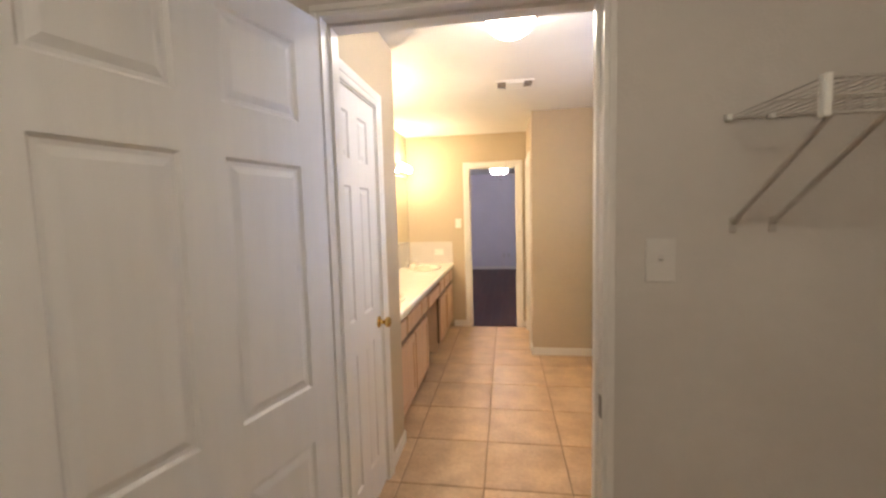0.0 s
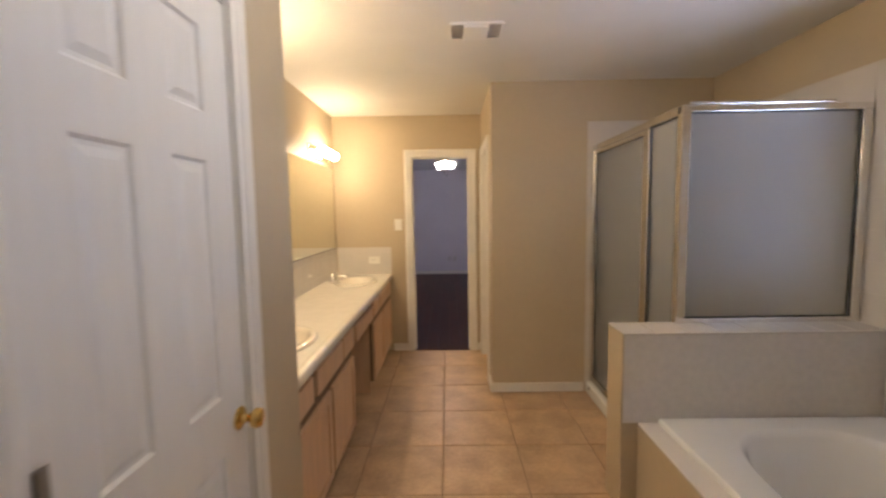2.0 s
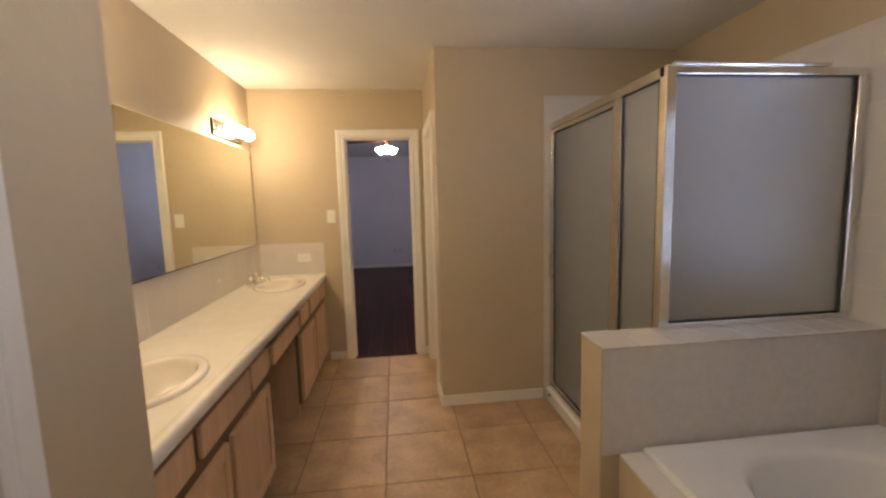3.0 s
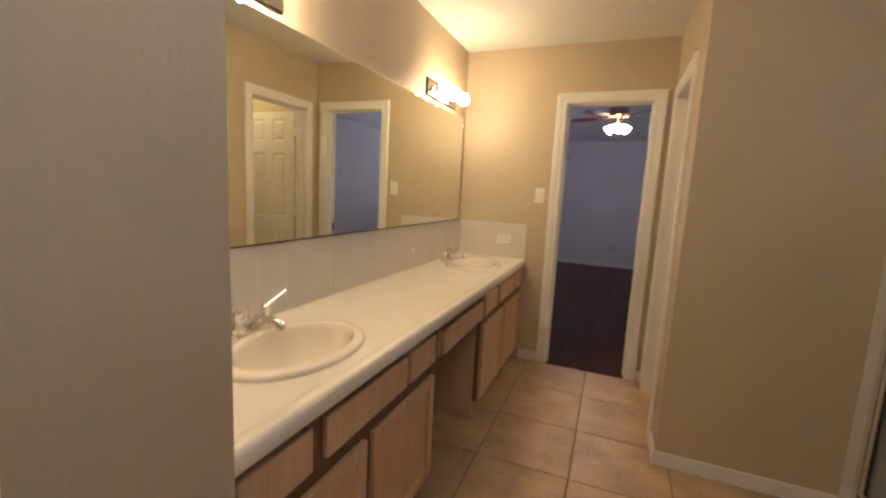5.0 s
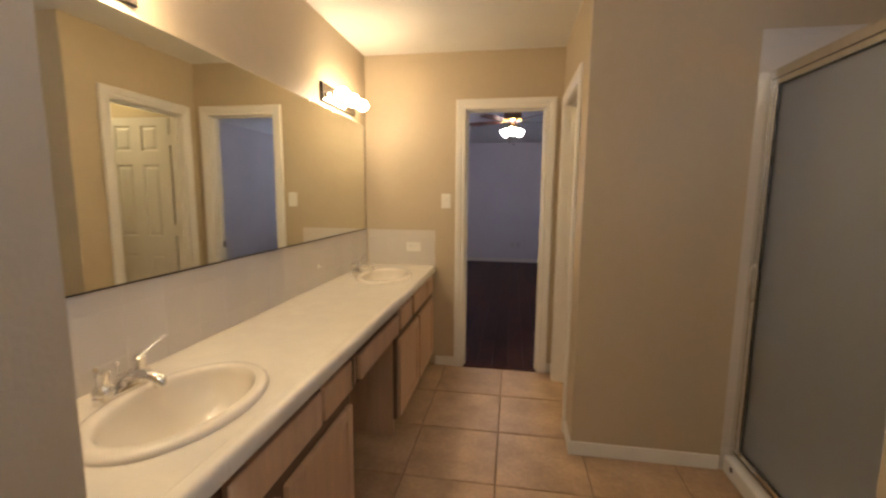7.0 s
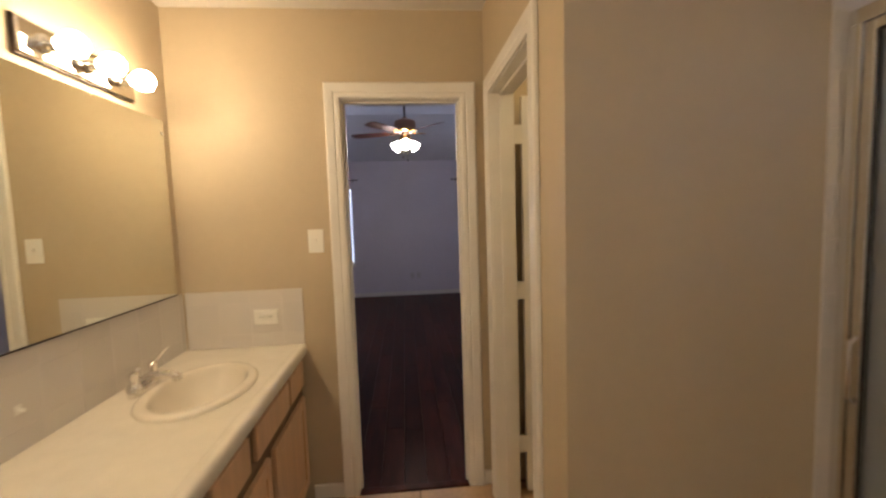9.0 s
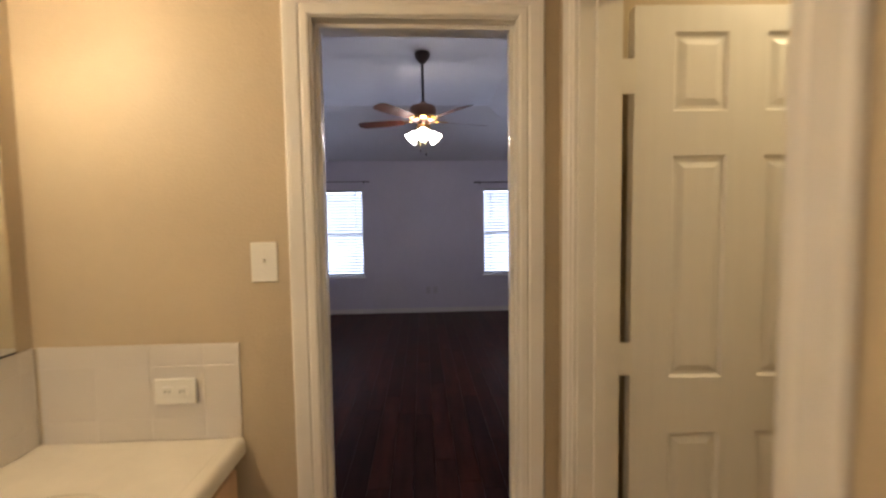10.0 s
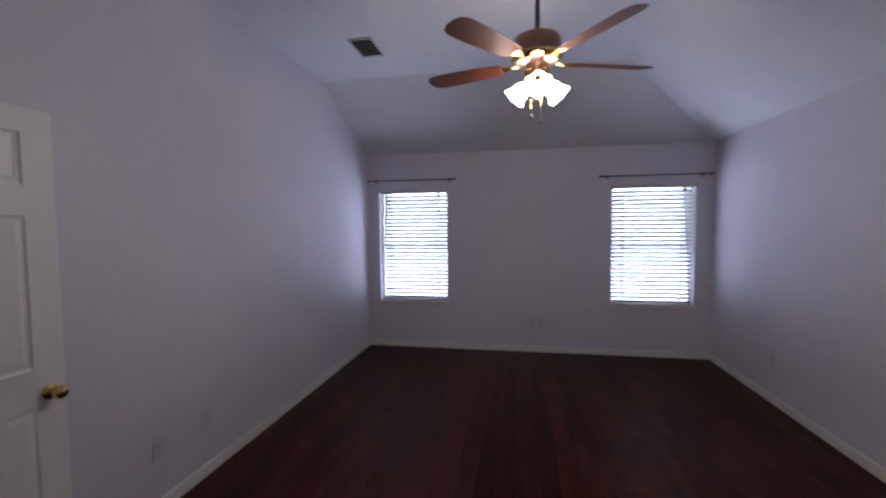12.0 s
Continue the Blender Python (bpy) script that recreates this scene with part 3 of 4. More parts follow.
for s in SINKS:
    sink = thing("sink", pose(SX, s, C_TOP), "oval white porcelain drop-in sink set in the counter", "sink", group="vanity sinks")
    bm = bmesh.new()
    loops(bm, [oval(0, 0, SA - 0.01, SB - 0.01, -0.002), oval(0, 0, SA, SB, 0.001), oval(0, 0, SA - 0.001, SB - 0.001, 0.009), oval(0, 0, SA - 0.008, SB - 0.008, 0.016), oval(0, 0, SA - 0.018, SB - 0.018, 0.019), oval(0.002, 0, SA - 0.036, SB - 0.040, 0.018), oval(0.003, 0, SA - 0.042, SB - 0.047, 0.012),
               oval(0.004, 0, SA - 0.046, SB - 0.052, -0.004), oval(0.006, 0, SA - 0.054, SB - 0.061, -0.035), oval(0.008, 0, SA - 0.075, SB - 0.088, -0.075), oval(0.008, 0, SA - 0.12, SB - 0.15, -0.115),
               oval(0.006, 0, 0.03, 0.03, -0.128), oval(0.006, 0, 0.005, 0.005, -0.129)], True)
    part("basin", bm, PORCELAIN, sink, smooth=True)
    bm = bmesh.new()
    lathe(bm, ((0, -0.118), (0.012, -0.117), (0.020, -0.120), (0.023, -0.126), (0.0, -0.130)), 20, pose(0.006, 0, 0))
    part("drain", bm, CHROME, sink, "chrome drain", True)


def faucet(y):
    f = thing("faucet", pose(-1.042, y, C_TOP) @ Matrix.Scale(1.1, 4), "chrome two-handle faucet behind the sink", "faucet", group="vanity faucets")
    bm = bmesh.new()
    loops(bm, [[(0.027 * math.cos(a) , 0.078 * math.copysign(abs(math.sin(a)) ** 0.6, math.sin(a)), z) for a in [2 * math.pi * i / 32 for i in range(32)]] for z in (0.0, 0.017, 0.019)]
          + [[(0.022 * math.cos(a), 0.073 * math.copysign(abs(math.sin(a)) ** 0.6, math.sin(a)), 0.026) for a in [2 * math.pi * i / 32 for i in range(32)]]], True)
    part("base", bm, CHROME, f, smooth=True)
    bm = bmesh.new()
    tube(bm, [(-0.004, 0, 0.02), (0.0, 0, 0.034), (0.018, 0, 0.046), (0.05, 0, 0.052), (0.082, 0, 0.052), (0.098, 0, 0.048), (0.108, 0, 0.040), (0.112, 0, 0.028)], 0.012, 16, [0.019, 0.019, 0.017, 0.014, 0.0135, 0.016, 0.016, 0.013])
    part("spout", bm, CHROME, f, smooth=True)
    for s in (-1, 1):
        bm = bmesh.new()
        lathe(bm, ((0, 0.018), (0.023, 0.018), (0.024, 0.032), (0.021, 0.040), (0.015, 0.046), (0.0135, 0.062), (0.016, 0.068), (0.016, 0.078), (0.010, 0.083), (0.0, 0.084)), 20, pose(0, 0.052 * s, 0))
        h = part("handle", bm, CHROME, f, smooth=True)
        bm = bmesh.new()
        turn = Matrix.Rotation(radians(-8 if s > 0 else 40), 3, "Z")     # the two levers do not stand alike
        tube(bm, [Vector((0, 0.052 * s, 0)) + turn @ Vector((0.002, d * s, z)) for d, z in ((0.0, 0.074), (0.024, 0.087), (0.050, 0.099), (0.074, 0.110))], 0.004, 10, [0.0075, 0.0052, 0.0045, 0.0055])
        part("lever", bm, CHROME, h, smooth=True)
    bm = bmesh.new()
    tube(bm, [(-0.018, 0, 0.02), (-0.018, 0, 0.075)], 0.003, 8)
    lathe(bm, ((0, 0.07), (0.006, 0.072), (0.006, 0.08), (0, 0.084)), 12, pose(-0.018, 0, 0))
    part("lift_rod", bm, CHROME, f, smooth=True)


for s in SINKS:
    faucet(s + 0.03)

# mirror
mir = thing("mirror", pose(LEFT_X, 0, 0), "large frameless vanity mirror above the backsplash", "mirror")
MZ0, MZ1, MY0, MY1 = 1.108, 1.912, 2.70, 5.405
part("glass", boxes((0.002, 0.008, MY0, MY1, MZ0, MZ1), bevel=0.0015), MIRROR, mir)
part("bottom_channel", boxes((0.001, 0.0105, MY0, MY1, MZ0 - 0.0025, MZ0 + 0.0025)), BRONZE, mir, "thin dark channel")
for yy in (MY1 - 0.008,):
    part("clip", boxes((0.001, 0.013, yy - 0.008, yy + 0.010, 1.845, 1.862), bevel=0.002), CHROME, mir, "small clear clip")


def vanity_light(y, glow):
    v = thing("vanity_light", pose(LEFT_X, y, 1.998), "lit three-bulb chrome vanity light bar above the mirror", "wall lamp", group="vanity lights")
    part("back_plate", boxes((0.0, 0.022, -0.259, 0.259, -0.052, 0.052), bevel=0.006), CHROME, v)
    part("rim", boxes((0.001, 0.012, -0.263, 0.263, -0.056, -0.050), (0.001, 0.012, -0.263, 0.263, 0.050, 0.056), (0.001, 0.012, -0.263, -0.257, -0.050, 0.050), (0.001, 0.012, 0.257, 0.263, -0.050, 0.050)), BRONZE, v, "dark edge of the plate")
    for k in (-0.172, 0.0, 0.172):
        m = pose(0, k, 0) @ Matrix.Rotation(radians(90), 4, "Y")
        bm = bmesh.new()
        lathe(bm, ((0.0, 0.02), (0.030, 0.021), (0.030, 0.028), (0.022, 0.034), (0.020, 0.062), (0.0, 0.063)), 20, m)
        s = part("socket", bm, CHROME, v, smooth=True)
        bm = bmesh.new()
        lathe(bm, ((0.0, 0.058), (0.016, 0.06), (0.020, 0.07), (0.034, 0.085), (0.040, 0.103), (0.037, 0.122), (0.024, 0.138), (0.0, 0.144)), 24, m)
        part("bulb", bm, glow, s, "glowing round bulb", True)


vanity_light(3.15, BULB)
vanity_light(4.94, BULB_FAR)


# switches and outlets, local y out of the wall
def switch(m, label, horizontal=False, outlet=False, mat=PLASTIC):
    w = thing("outlet" if outlet else "light_switch", m, label, "outlet" if outlet else "switch")
    a, b = (0.0575, 0.0375) if horizontal else (0.0375, 0.0575)
    part("plate", boxes((-a, a, 0.0, 0.006, -b, b), bevel=0.003), mat, w)
    if outlet:
        for s in (-1, 1):
            cx, cz = (0.02 * s, 0) if horizontal else (0, 0.02 * s)
            o = part("receptacle", boxes((cx - 0.0145, cx + 0.0145, 0.004, 0.0085, cz - 0.0145, cz + 0.0145), bevel=0.003), mat, w)
            for q in (-0.006, 0.006):
                part("slot", boxes((cx + q - 0.0012, cx + q + 0.0012, 0.008, 0.009, cz - 0.004, cz + 0.005)), SLOT, o)
    else:
        part("toggle_slot", boxes((-0.006, 0.006, 0.0055, 0.0068, -0.013, 0.013)), mat, w)
        bm = boxes((-0.0045, 0.0045, 0.0, 0.017, -0.0045, 0.0045), bevel=0.0015)
        part("toggle", bm, mat, w, m=pose(0, 0.004, 0.002, 28))
        for z in (-0.03, 0.03):
            bm = bmesh.new()
            lathe(bm, ((0, 0.0005), (0.0032, 0.0), (0.0032, -0.0012), (0, -0.0015)), 10, pose(0, 0.0065, z, 90))
            part("screw", bm, mat, w)


switch(pose(-0.484, FAR_Y, 1.336, 0, 0, 180), "white toggle switch beside the bedroom doorway")
switch(pose(0.508, CLOSET_Y0, 1.322, 0, 0, 180), "dull toggle switch painted like the closet wall", mat=PAINTED)

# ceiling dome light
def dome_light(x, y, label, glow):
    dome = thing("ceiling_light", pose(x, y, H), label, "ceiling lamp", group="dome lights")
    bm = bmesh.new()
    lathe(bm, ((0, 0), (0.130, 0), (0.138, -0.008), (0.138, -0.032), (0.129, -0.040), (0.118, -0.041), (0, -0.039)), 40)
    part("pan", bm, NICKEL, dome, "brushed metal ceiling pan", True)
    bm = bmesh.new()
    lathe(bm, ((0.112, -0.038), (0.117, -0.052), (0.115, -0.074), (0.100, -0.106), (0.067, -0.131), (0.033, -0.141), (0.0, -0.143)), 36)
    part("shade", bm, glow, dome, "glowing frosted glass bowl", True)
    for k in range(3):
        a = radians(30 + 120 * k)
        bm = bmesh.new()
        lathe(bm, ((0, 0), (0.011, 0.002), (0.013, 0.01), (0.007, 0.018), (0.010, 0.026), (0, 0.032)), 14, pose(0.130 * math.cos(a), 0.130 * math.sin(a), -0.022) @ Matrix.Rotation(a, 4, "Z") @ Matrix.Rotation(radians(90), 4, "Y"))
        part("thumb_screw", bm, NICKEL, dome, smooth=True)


dome_light(0.15, 2.27, "lit frosted dome ceiling light on a metal pan", DOME)
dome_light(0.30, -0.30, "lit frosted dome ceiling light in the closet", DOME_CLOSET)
# unseen lamp, added to brighten the toilet room and its open leaf
dome_light(1.25, 4.98, "unseen dome ceiling light added to brighten the toilet room", DOME_TOILET)

# exhaust vent
vent = thing("ceiling_vent", pose(0.196, 3.495, H), "white ceiling exhaust grille with slotted ends", "vent")
part("cover", boxes((-0.068, 0.068, -0.085, 0.085, -0.022, 0.0), bevel=0.006), TRIM, vent)
part("frame", boxes((-0.14, 0.14, -0.10, -0.085, -0.010, 0.0), (-0.14, 0.14, 0.085, 0.10, -0.010, 0.0), (-0.145, -0.13, -0.085, 0.085, -0.010, 0.0), (0.13, 0.145, -0.085, 0.085, -0.010, 0.0)), TRIM, vent)
for s in (-1, 1):
    part("backing", boxes((0.099 * s - 0.031, 0.099 * s + 0.031, -0.085, 0.085, -0.003, 0.0)), OAKDARK, vent, "brown shadowed slots")
    for k in range(4):
        x = s * (0.078 + 0.014 * k)
        part("slat", boxes((x - 0.002, x + 0.002, -0.085, 0.085, -0.014, -0.003)), TRIM, vent)

# ---- tub, pony wall, shower ----
PX0, PY0, PY1, PZ = 0.838, 3.032, 3.216, 0.886
structure("wall_pony", boxes((PX0, RIGHT_X, PY0 + 0.010, PY1, 0, PZ - 0.010)), BEIGE, "low beige wall between tub and shower", "wall")


def tile_mesh(w, h, t=0.0011):
    """A glazed tile, x wide, z high, its face towards -y, with eased edges."""
    bm = bmesh.new()
    e = 0.0008
    loops(bm, [[(0, 0, 0), (w, 0, 0), (w, 0, h), (0, 0, h)], [(0, -t + e, 0), (w, -t + e, 0), (w, -t + e, h), (0, -t + e, h)],
               [(e, -t, e), (w - e, -t, e), (w - e, -t, h - e), (e, -t, h - e)]], True)
    return bm


TILE_CACHE = {}


def tile_field(parent, m, x0, x1, rows, pitch, start=0.0):
    """Tiles on a wall: m puts x along the wall, z up, -y out of it. rows: (z0, z1)."""
    for z0, z1 in rows:
        x = x0
        first = True
        while x < x1 - 0.004:
            nx = min(x1, (x0 + start if first and start else x + pitch))
            first = False
            w, h = round(nx - x - 0.0016, 4), round(z1 - z0 - 0.0016, 4)
            if w > 0.006:
                if (w, h) not in TILE_CACHE:
                    TILE_CACHE[(w, h)] = mesh_of("tile", tile_mesh(w, h), WALLTILE)
                ob = new("tile", TILE_CACHE[(w, h)])
                ob.parent = parent
                ob.matrix_basis = m @ pose(x + 0.0008, 0, z0 + 0.0008)
            x = nx


def grout_bed(name, s, label):
    ob = structure(name, boxes(s), TILEGROUT, label, "wall tiles")
    return ob


# backsplash along mirror wall and far wall
bs = grout_bed("backsplash_west", (LEFT_X, LEFT_X + 0.004, 2.671, 5.461, C_TOP + 0.001, 1.104), "white tiled backsplash under the mirror")
ROW_BS = ((C_TOP + 0.002, 0.888), (0.888, 1.043), (1.043, 1.105))
BS_TILES = (bs, pose(LEFT_X + 0.004, 0, 0, 0, 0, 90), 2.673, 5.452, ROW_BS, 0.1523)
bn = grout_bed("backsplash_north", (LEFT_X + 0.014, -0.566, FAR_Y - 0.004, FAR_Y, C_TOP + 0.001, 1.104), "white tiled backsplash beside the doorway")
BN_TILES = (bn, pose(0, FAR_Y - 0.004, 0), LEFT_X + 0.014, -0.565, ROW_BS, 0.1523)
switch(pose(-0.742, FAR_Y - 0.0115, 0.972, 0, 0, 180), "white double outlet in the tile backsplash", True, True)

hook = thing("wall_hook", pose(LEFT_X + 0.0058, 4.57, 0.945, 0, 0, 90), "tiny white hook stuck on the backsplash tiles", "hook")
part("plate", boxes((-0.010, 0.010, -0.003, 0.0, -0.013, 0.013), bevel=0.0014), PLASTIC, hook)
bm = bmesh.new()
tube(bm, [(0, -0.002, 0.002), (0, -0.010, -0.002), (0, -0.016, -0.006), (0, -0.018, 0.002)], 0.003, 8)
part("prong", bm, PLASTIC, hook, smooth=True)

# pony wall tiles
pt = grout_bed("tiles_pony", (PX0 + 0.006, RIGHT_X, PY0 + 0.004, PY0 + 0.010, 0.45, PZ - 0.010), "white tiled tub side of the low wall")
PT_TILES = (pt, pose(0, PY0 + 0.006, 0), PX0 + 0.002, RIGHT_X - 0.012, ((0.45, 0.575), (0.575, 0.725), (0.725, 0.834), (0.834, 0.884)), 0.1523)
cap = thing("wall_cap", pose(0, 0, 0), "white tiled cap on the low wall", "wall cap", kind="structure")
CAP_XS = np.linspace(PX0 - 0.004, RIGHT_X - 0.002, 9)

# surround tiles on the outer wall and shower walls
se = grout_bed("tiles_tub_wall", (RIGHT_X - 0.004, RIGHT_X, 1.424, PY0, 0.45, WZ0 + 0.001), "white tiles along the tub under the window")
SE_TILES = (se, pose(RIGHT_X - 0.004, 0, 0, 0, 0, -90), -PY0 + 0.01, -1.43, ((0.49, 0.62), (0.62, 0.772), (0.772, 0.893)), 0.1523)
se2 = grout_bed("tiles_tub_wall_high", (RIGHT_X - 0.004, RIGHT_X, WY1 + 0.001, PY0, WZ0 + 0.001, 1.02), "white tile strip beside the window")
sh = grout_bed("tiles_shower_east", (RIGHT_X - 0.004, RIGHT_X, PY0 + 0.001, STUB_Y, 0.0, 2.13), "white glazed shower wall tiles")
SH_TILES = (sh, pose(RIGHT_X - 0.004, 0, 0, 0, 0, -90), -STUB_Y + 0.014, -PY0 - 0.002, tuple((PZ + 0.1523 * i, min(PZ + 0.1523 * (i + 1), 2.13)) for i in range(9) if PZ + 0.1523 * i < 2.12), 0.1523)
sn = grout_bed("tiles_shower_north", (1.113, RIGHT_X - 0.014, STUB_Y - 0.004, STUB_Y, 0.0, 2.13), "white glazed shower wall tiles")
SN_TILES = (sn, pose(0, STUB_Y - 0.004, 0), 1.111, RIGHT_X - 0.014, tuple((PZ + 0.1523 * i, min(PZ + 0.1523 * (i + 1), 2.132)) for i in range(-5, 9) if PZ + 0.1523 * i < 2.12), 0.1523)

# tub
tub = thing("bathtub", pose(0, 0, 0), "white built-in soaking tub in a beige surround", "bathtub")
TX0, TX1, TY0, TY1, TZ = 1.005, RIGHT_X - 0.014, 1.44, PY0 - 0.006, 0.478
cx, cy = (TX0 + TX1) / 2, (TY0 + TY1) / 2


def soft_oval(a, b, z, k=0.62, n=64):
    pts = []
    for i in range(n):
        t = 2 * math.pi * i / n
        c, s = math.cos(t), math.sin(t)
        pts.append((cx + a * math.copysign(abs(c) ** k, c), cy + b * math.copysign(abs(s) ** k, s), z))
    return pts


bm = bmesh.new()
loops(bm, [square_ring(TX0, TX1, TY0, TY1, cx, cy, TZ - 0.035, 64), square_ring(TX0, TX1, TY0, TY1, cx, cy, TZ - 0.008, 64), square_ring(TX0 + 0.006, TX1 - 0.006, TY0 + 0.006, TY1 - 0.006, cx, cy, TZ, 64),
           soft_oval(0.385, 0.70, TZ), soft_oval(0.372, 0.685, TZ - 0.006), soft_oval(0.355, 0.665, TZ - 0.03), soft_oval(0.325, 0.62, TZ - 0.18), soft_oval(0.285, 0.55, TZ - 0.34), soft_oval(0.22, 0.46, TZ - 0.39), soft_oval(0.02, 0.05, TZ - 0.40)], True)
part("shell", bm, TUBWHITE, tub, smooth=True)
part("apron", boxes((0.916, 0.930, 1.424, PY0 + 0.008, 0.0, 0.436)), BEIGE, tub, "beige painted apron")
part("deck_edge", boxes((0.912, 1.015, 1.424, PY0 + 0.004, 0.436, 0.453), bevel=0.004), WALLTILE, tub, "white tile ledge")

# shower pan and curb
pan = thing("shower_pan", pose(0, 0, 0), "white shower pan with raised curb", "shower pan")
part("pan", boxes((1.212, RIGHT_X - 0.014, PY1 + 0.001, STUB_Y - 0.014, 0.0, 0.045)), TUBWHITE, pan)
part("curb", boxes((1.118, 1.212, PY1 + 0.001, STUB_Y - 0.013, 0.0, 0.092), bevel=0.012), TUBWHITE, pan)
bm = bmesh.new()
lathe(bm, ((0, 0), (0.013, 0), (0.013, 0.003), (0.008, 0.004), (0, 0.002)), 16, pose(1.1185, 4.31, 0.062) @ Matrix.Rotation(radians(-90), 4, "Y"))
part("weep_plug", bm, BRONZE, pan, "small dark plug", True)

# shower enclosure
enc = thing("shower_enclosure", pose(0, 0, 0), "obscured glass shower enclosure in bright metal frame", "shower")
SXD, GY = 1.165, 3.186


def bar(x0, x1, y0, y1, z0, z1, name="frame_bar"):
    bm = bmesh.new()
    box(bm, x0, x1, y0, y1, z0, z1, 0.003)
    part(name, bm, ALU, enc)


bar(SXD - 0.018, SXD + 0.018, 3.178, STUB_Y - 0.013, 1.904, 1.944, "header")
bar(SXD - 0.02, SXD + 0.02, PY1 + 0.002, STUB_Y - 0.013, 0.0922, 0.122, "sill")
bar(SXD - 0.018, SXD + 0.018, 4.362, STUB_Y - 0.013, 0.122, 1.904, "wall_jamb")
bar(SXD - 0.018, SXD + 0.018, 3.492, 3.547, 0.122, 1.904, "strike_post")
bar(SXD - 0.018, SXD + 0.026, GY - 0.022, GY + 0.022, PZ + 0.002, 1.944, "corner_post")
bar(SXD + 0.026, RIGHT_X - 0.014, GY - 0.018, GY + 0.018, 1.912, 1.944, "header")
bar(SXD + 0.026, RIGHT_X - 0.014, GY - 0.018, GY + 0.018, PZ + 0.002, PZ + 0.030, "sill")
bar(RIGHT_X - 0.060, RIGHT_X - 0.014, GY - 0.018, GY + 0.018, PZ + 0.030, 1.912, "wall_jamb")
bar(1.18, 1.86, GY - 0.026, GY - 0.004, 1.9445, 1.957, "top_trim")


def pane(x0, x1, y0, y1, z0, z1, along, name="pane"):
    g = part(name, boxes((x0, x1, y0, y1, z0, z1)), FROST, enc, "obscured grey glass pane")
    g.visible_shadow = False
    t = 0.006
    if along == "x":
        part("gasket", boxes((x0, x1, y0 - 0.006, y1 + 0.006, z0, z0 + t), (x0, x1, y0 - 0.006, y1 + 0.006, z1 - t, z1), (x0, x0 + t, y0 - 0.006, y1 + 0.006, z0 + t, z1 - t), (x1 - t, x1, y0 - 0.006, y1 + 0.006, z0 + t, z1 - t)), RUBBER, enc)
    else:
        part("gasket", boxes((x0 - 0.006, x1 + 0.006, y0, y1, z0, z0 + t), (x0 - 0.006, x1 + 0.006, y0, y1, z1 - t, z1), (x0 - 0.006, x1 + 0.006, y0, y0 + t, z0 + t, z1 - t), (x0 - 0.006, x1 + 0.006, y1 - t, y1, z0 + t, z1 - t)), RUBBER, enc)


pane(SXD + 0.026, RIGHT_X - 0.060, GY - 0.003, GY + 0.003, PZ + 0.030, 1.912, "x")
pane(SXD - 0.003, SXD + 0.003, PY1 + 0.004, 3.492, 0.122, 1.904, "y")
bar(SXD - 0.014, SXD + 0.014, 3.549, 3.575, 0.126, 1.901, "door_stile")
bar(SXD - 0.014, SXD + 0.014, 4.332, 4.360, 0.126, 1.901, "door_stile")
bar(SXD - 0.014, SXD + 0.014, 3.575, 4.332, 1.875, 1.901, "door_rail")
bar(SXD - 0.014, SXD + 0.014, 3.575, 4.332, 0.126, 0.150, "door_rail")
pane(SXD - 0.003, SXD + 0.003, 3.575, 4.332, 0.150, 1.875, "y", "door_pane")
bm = bmesh.new()
tube(bm, [(SXD - 0.014, 4.345, 0.90), (SXD - 0.032, 4.345, 0.915), (SXD - 0.032, 4.345, 1.065), (SXD - 0.014, 4.345, 1.08)], 0.006, 10)
part("pull_handle", bm, CHROME, enc, smooth=True)


# ---- windows, blinds, rods ----
def window(m, w, h, label, name, pitch=0.0445):
    """A window in its opening: local x across, y outward, z up from the sill."""
    win = thing(name, m, label, "window", kind="structure")
    part("sill", boxes((-0.02, w + 0.02, -0.022, 0.124, -0.022, 0.002), bevel=0.004), TRIM, win)
    part("frame", boxes((0, 0.035, 0.075, 0.12, 0.002, h), (w - 0.035, w, 0.075, 0.12, 0.002, h), (0.035, w - 0.035, 0.075, 0.12, 0.002, 0.04), (0.035, w - 0.035, 0.075, 0.12, h - 0.035, h), (0.035, w - 0.035, 0.078, 0.118, h * 0.5 - 0.02, h * 0.5 + 0.02)), TRIM, win)
    for z0, z1 in ((0.04, h * 0.5 - 0.02), (h * 0.5 + 0.02, h - 0.035)):
        g = part("pane", boxes((0.035, w - 0.035, 0.096, 0.100, z0, z1)), CLEAR, win, "clear glass pane")
        g.visible_shadow = False
    return win


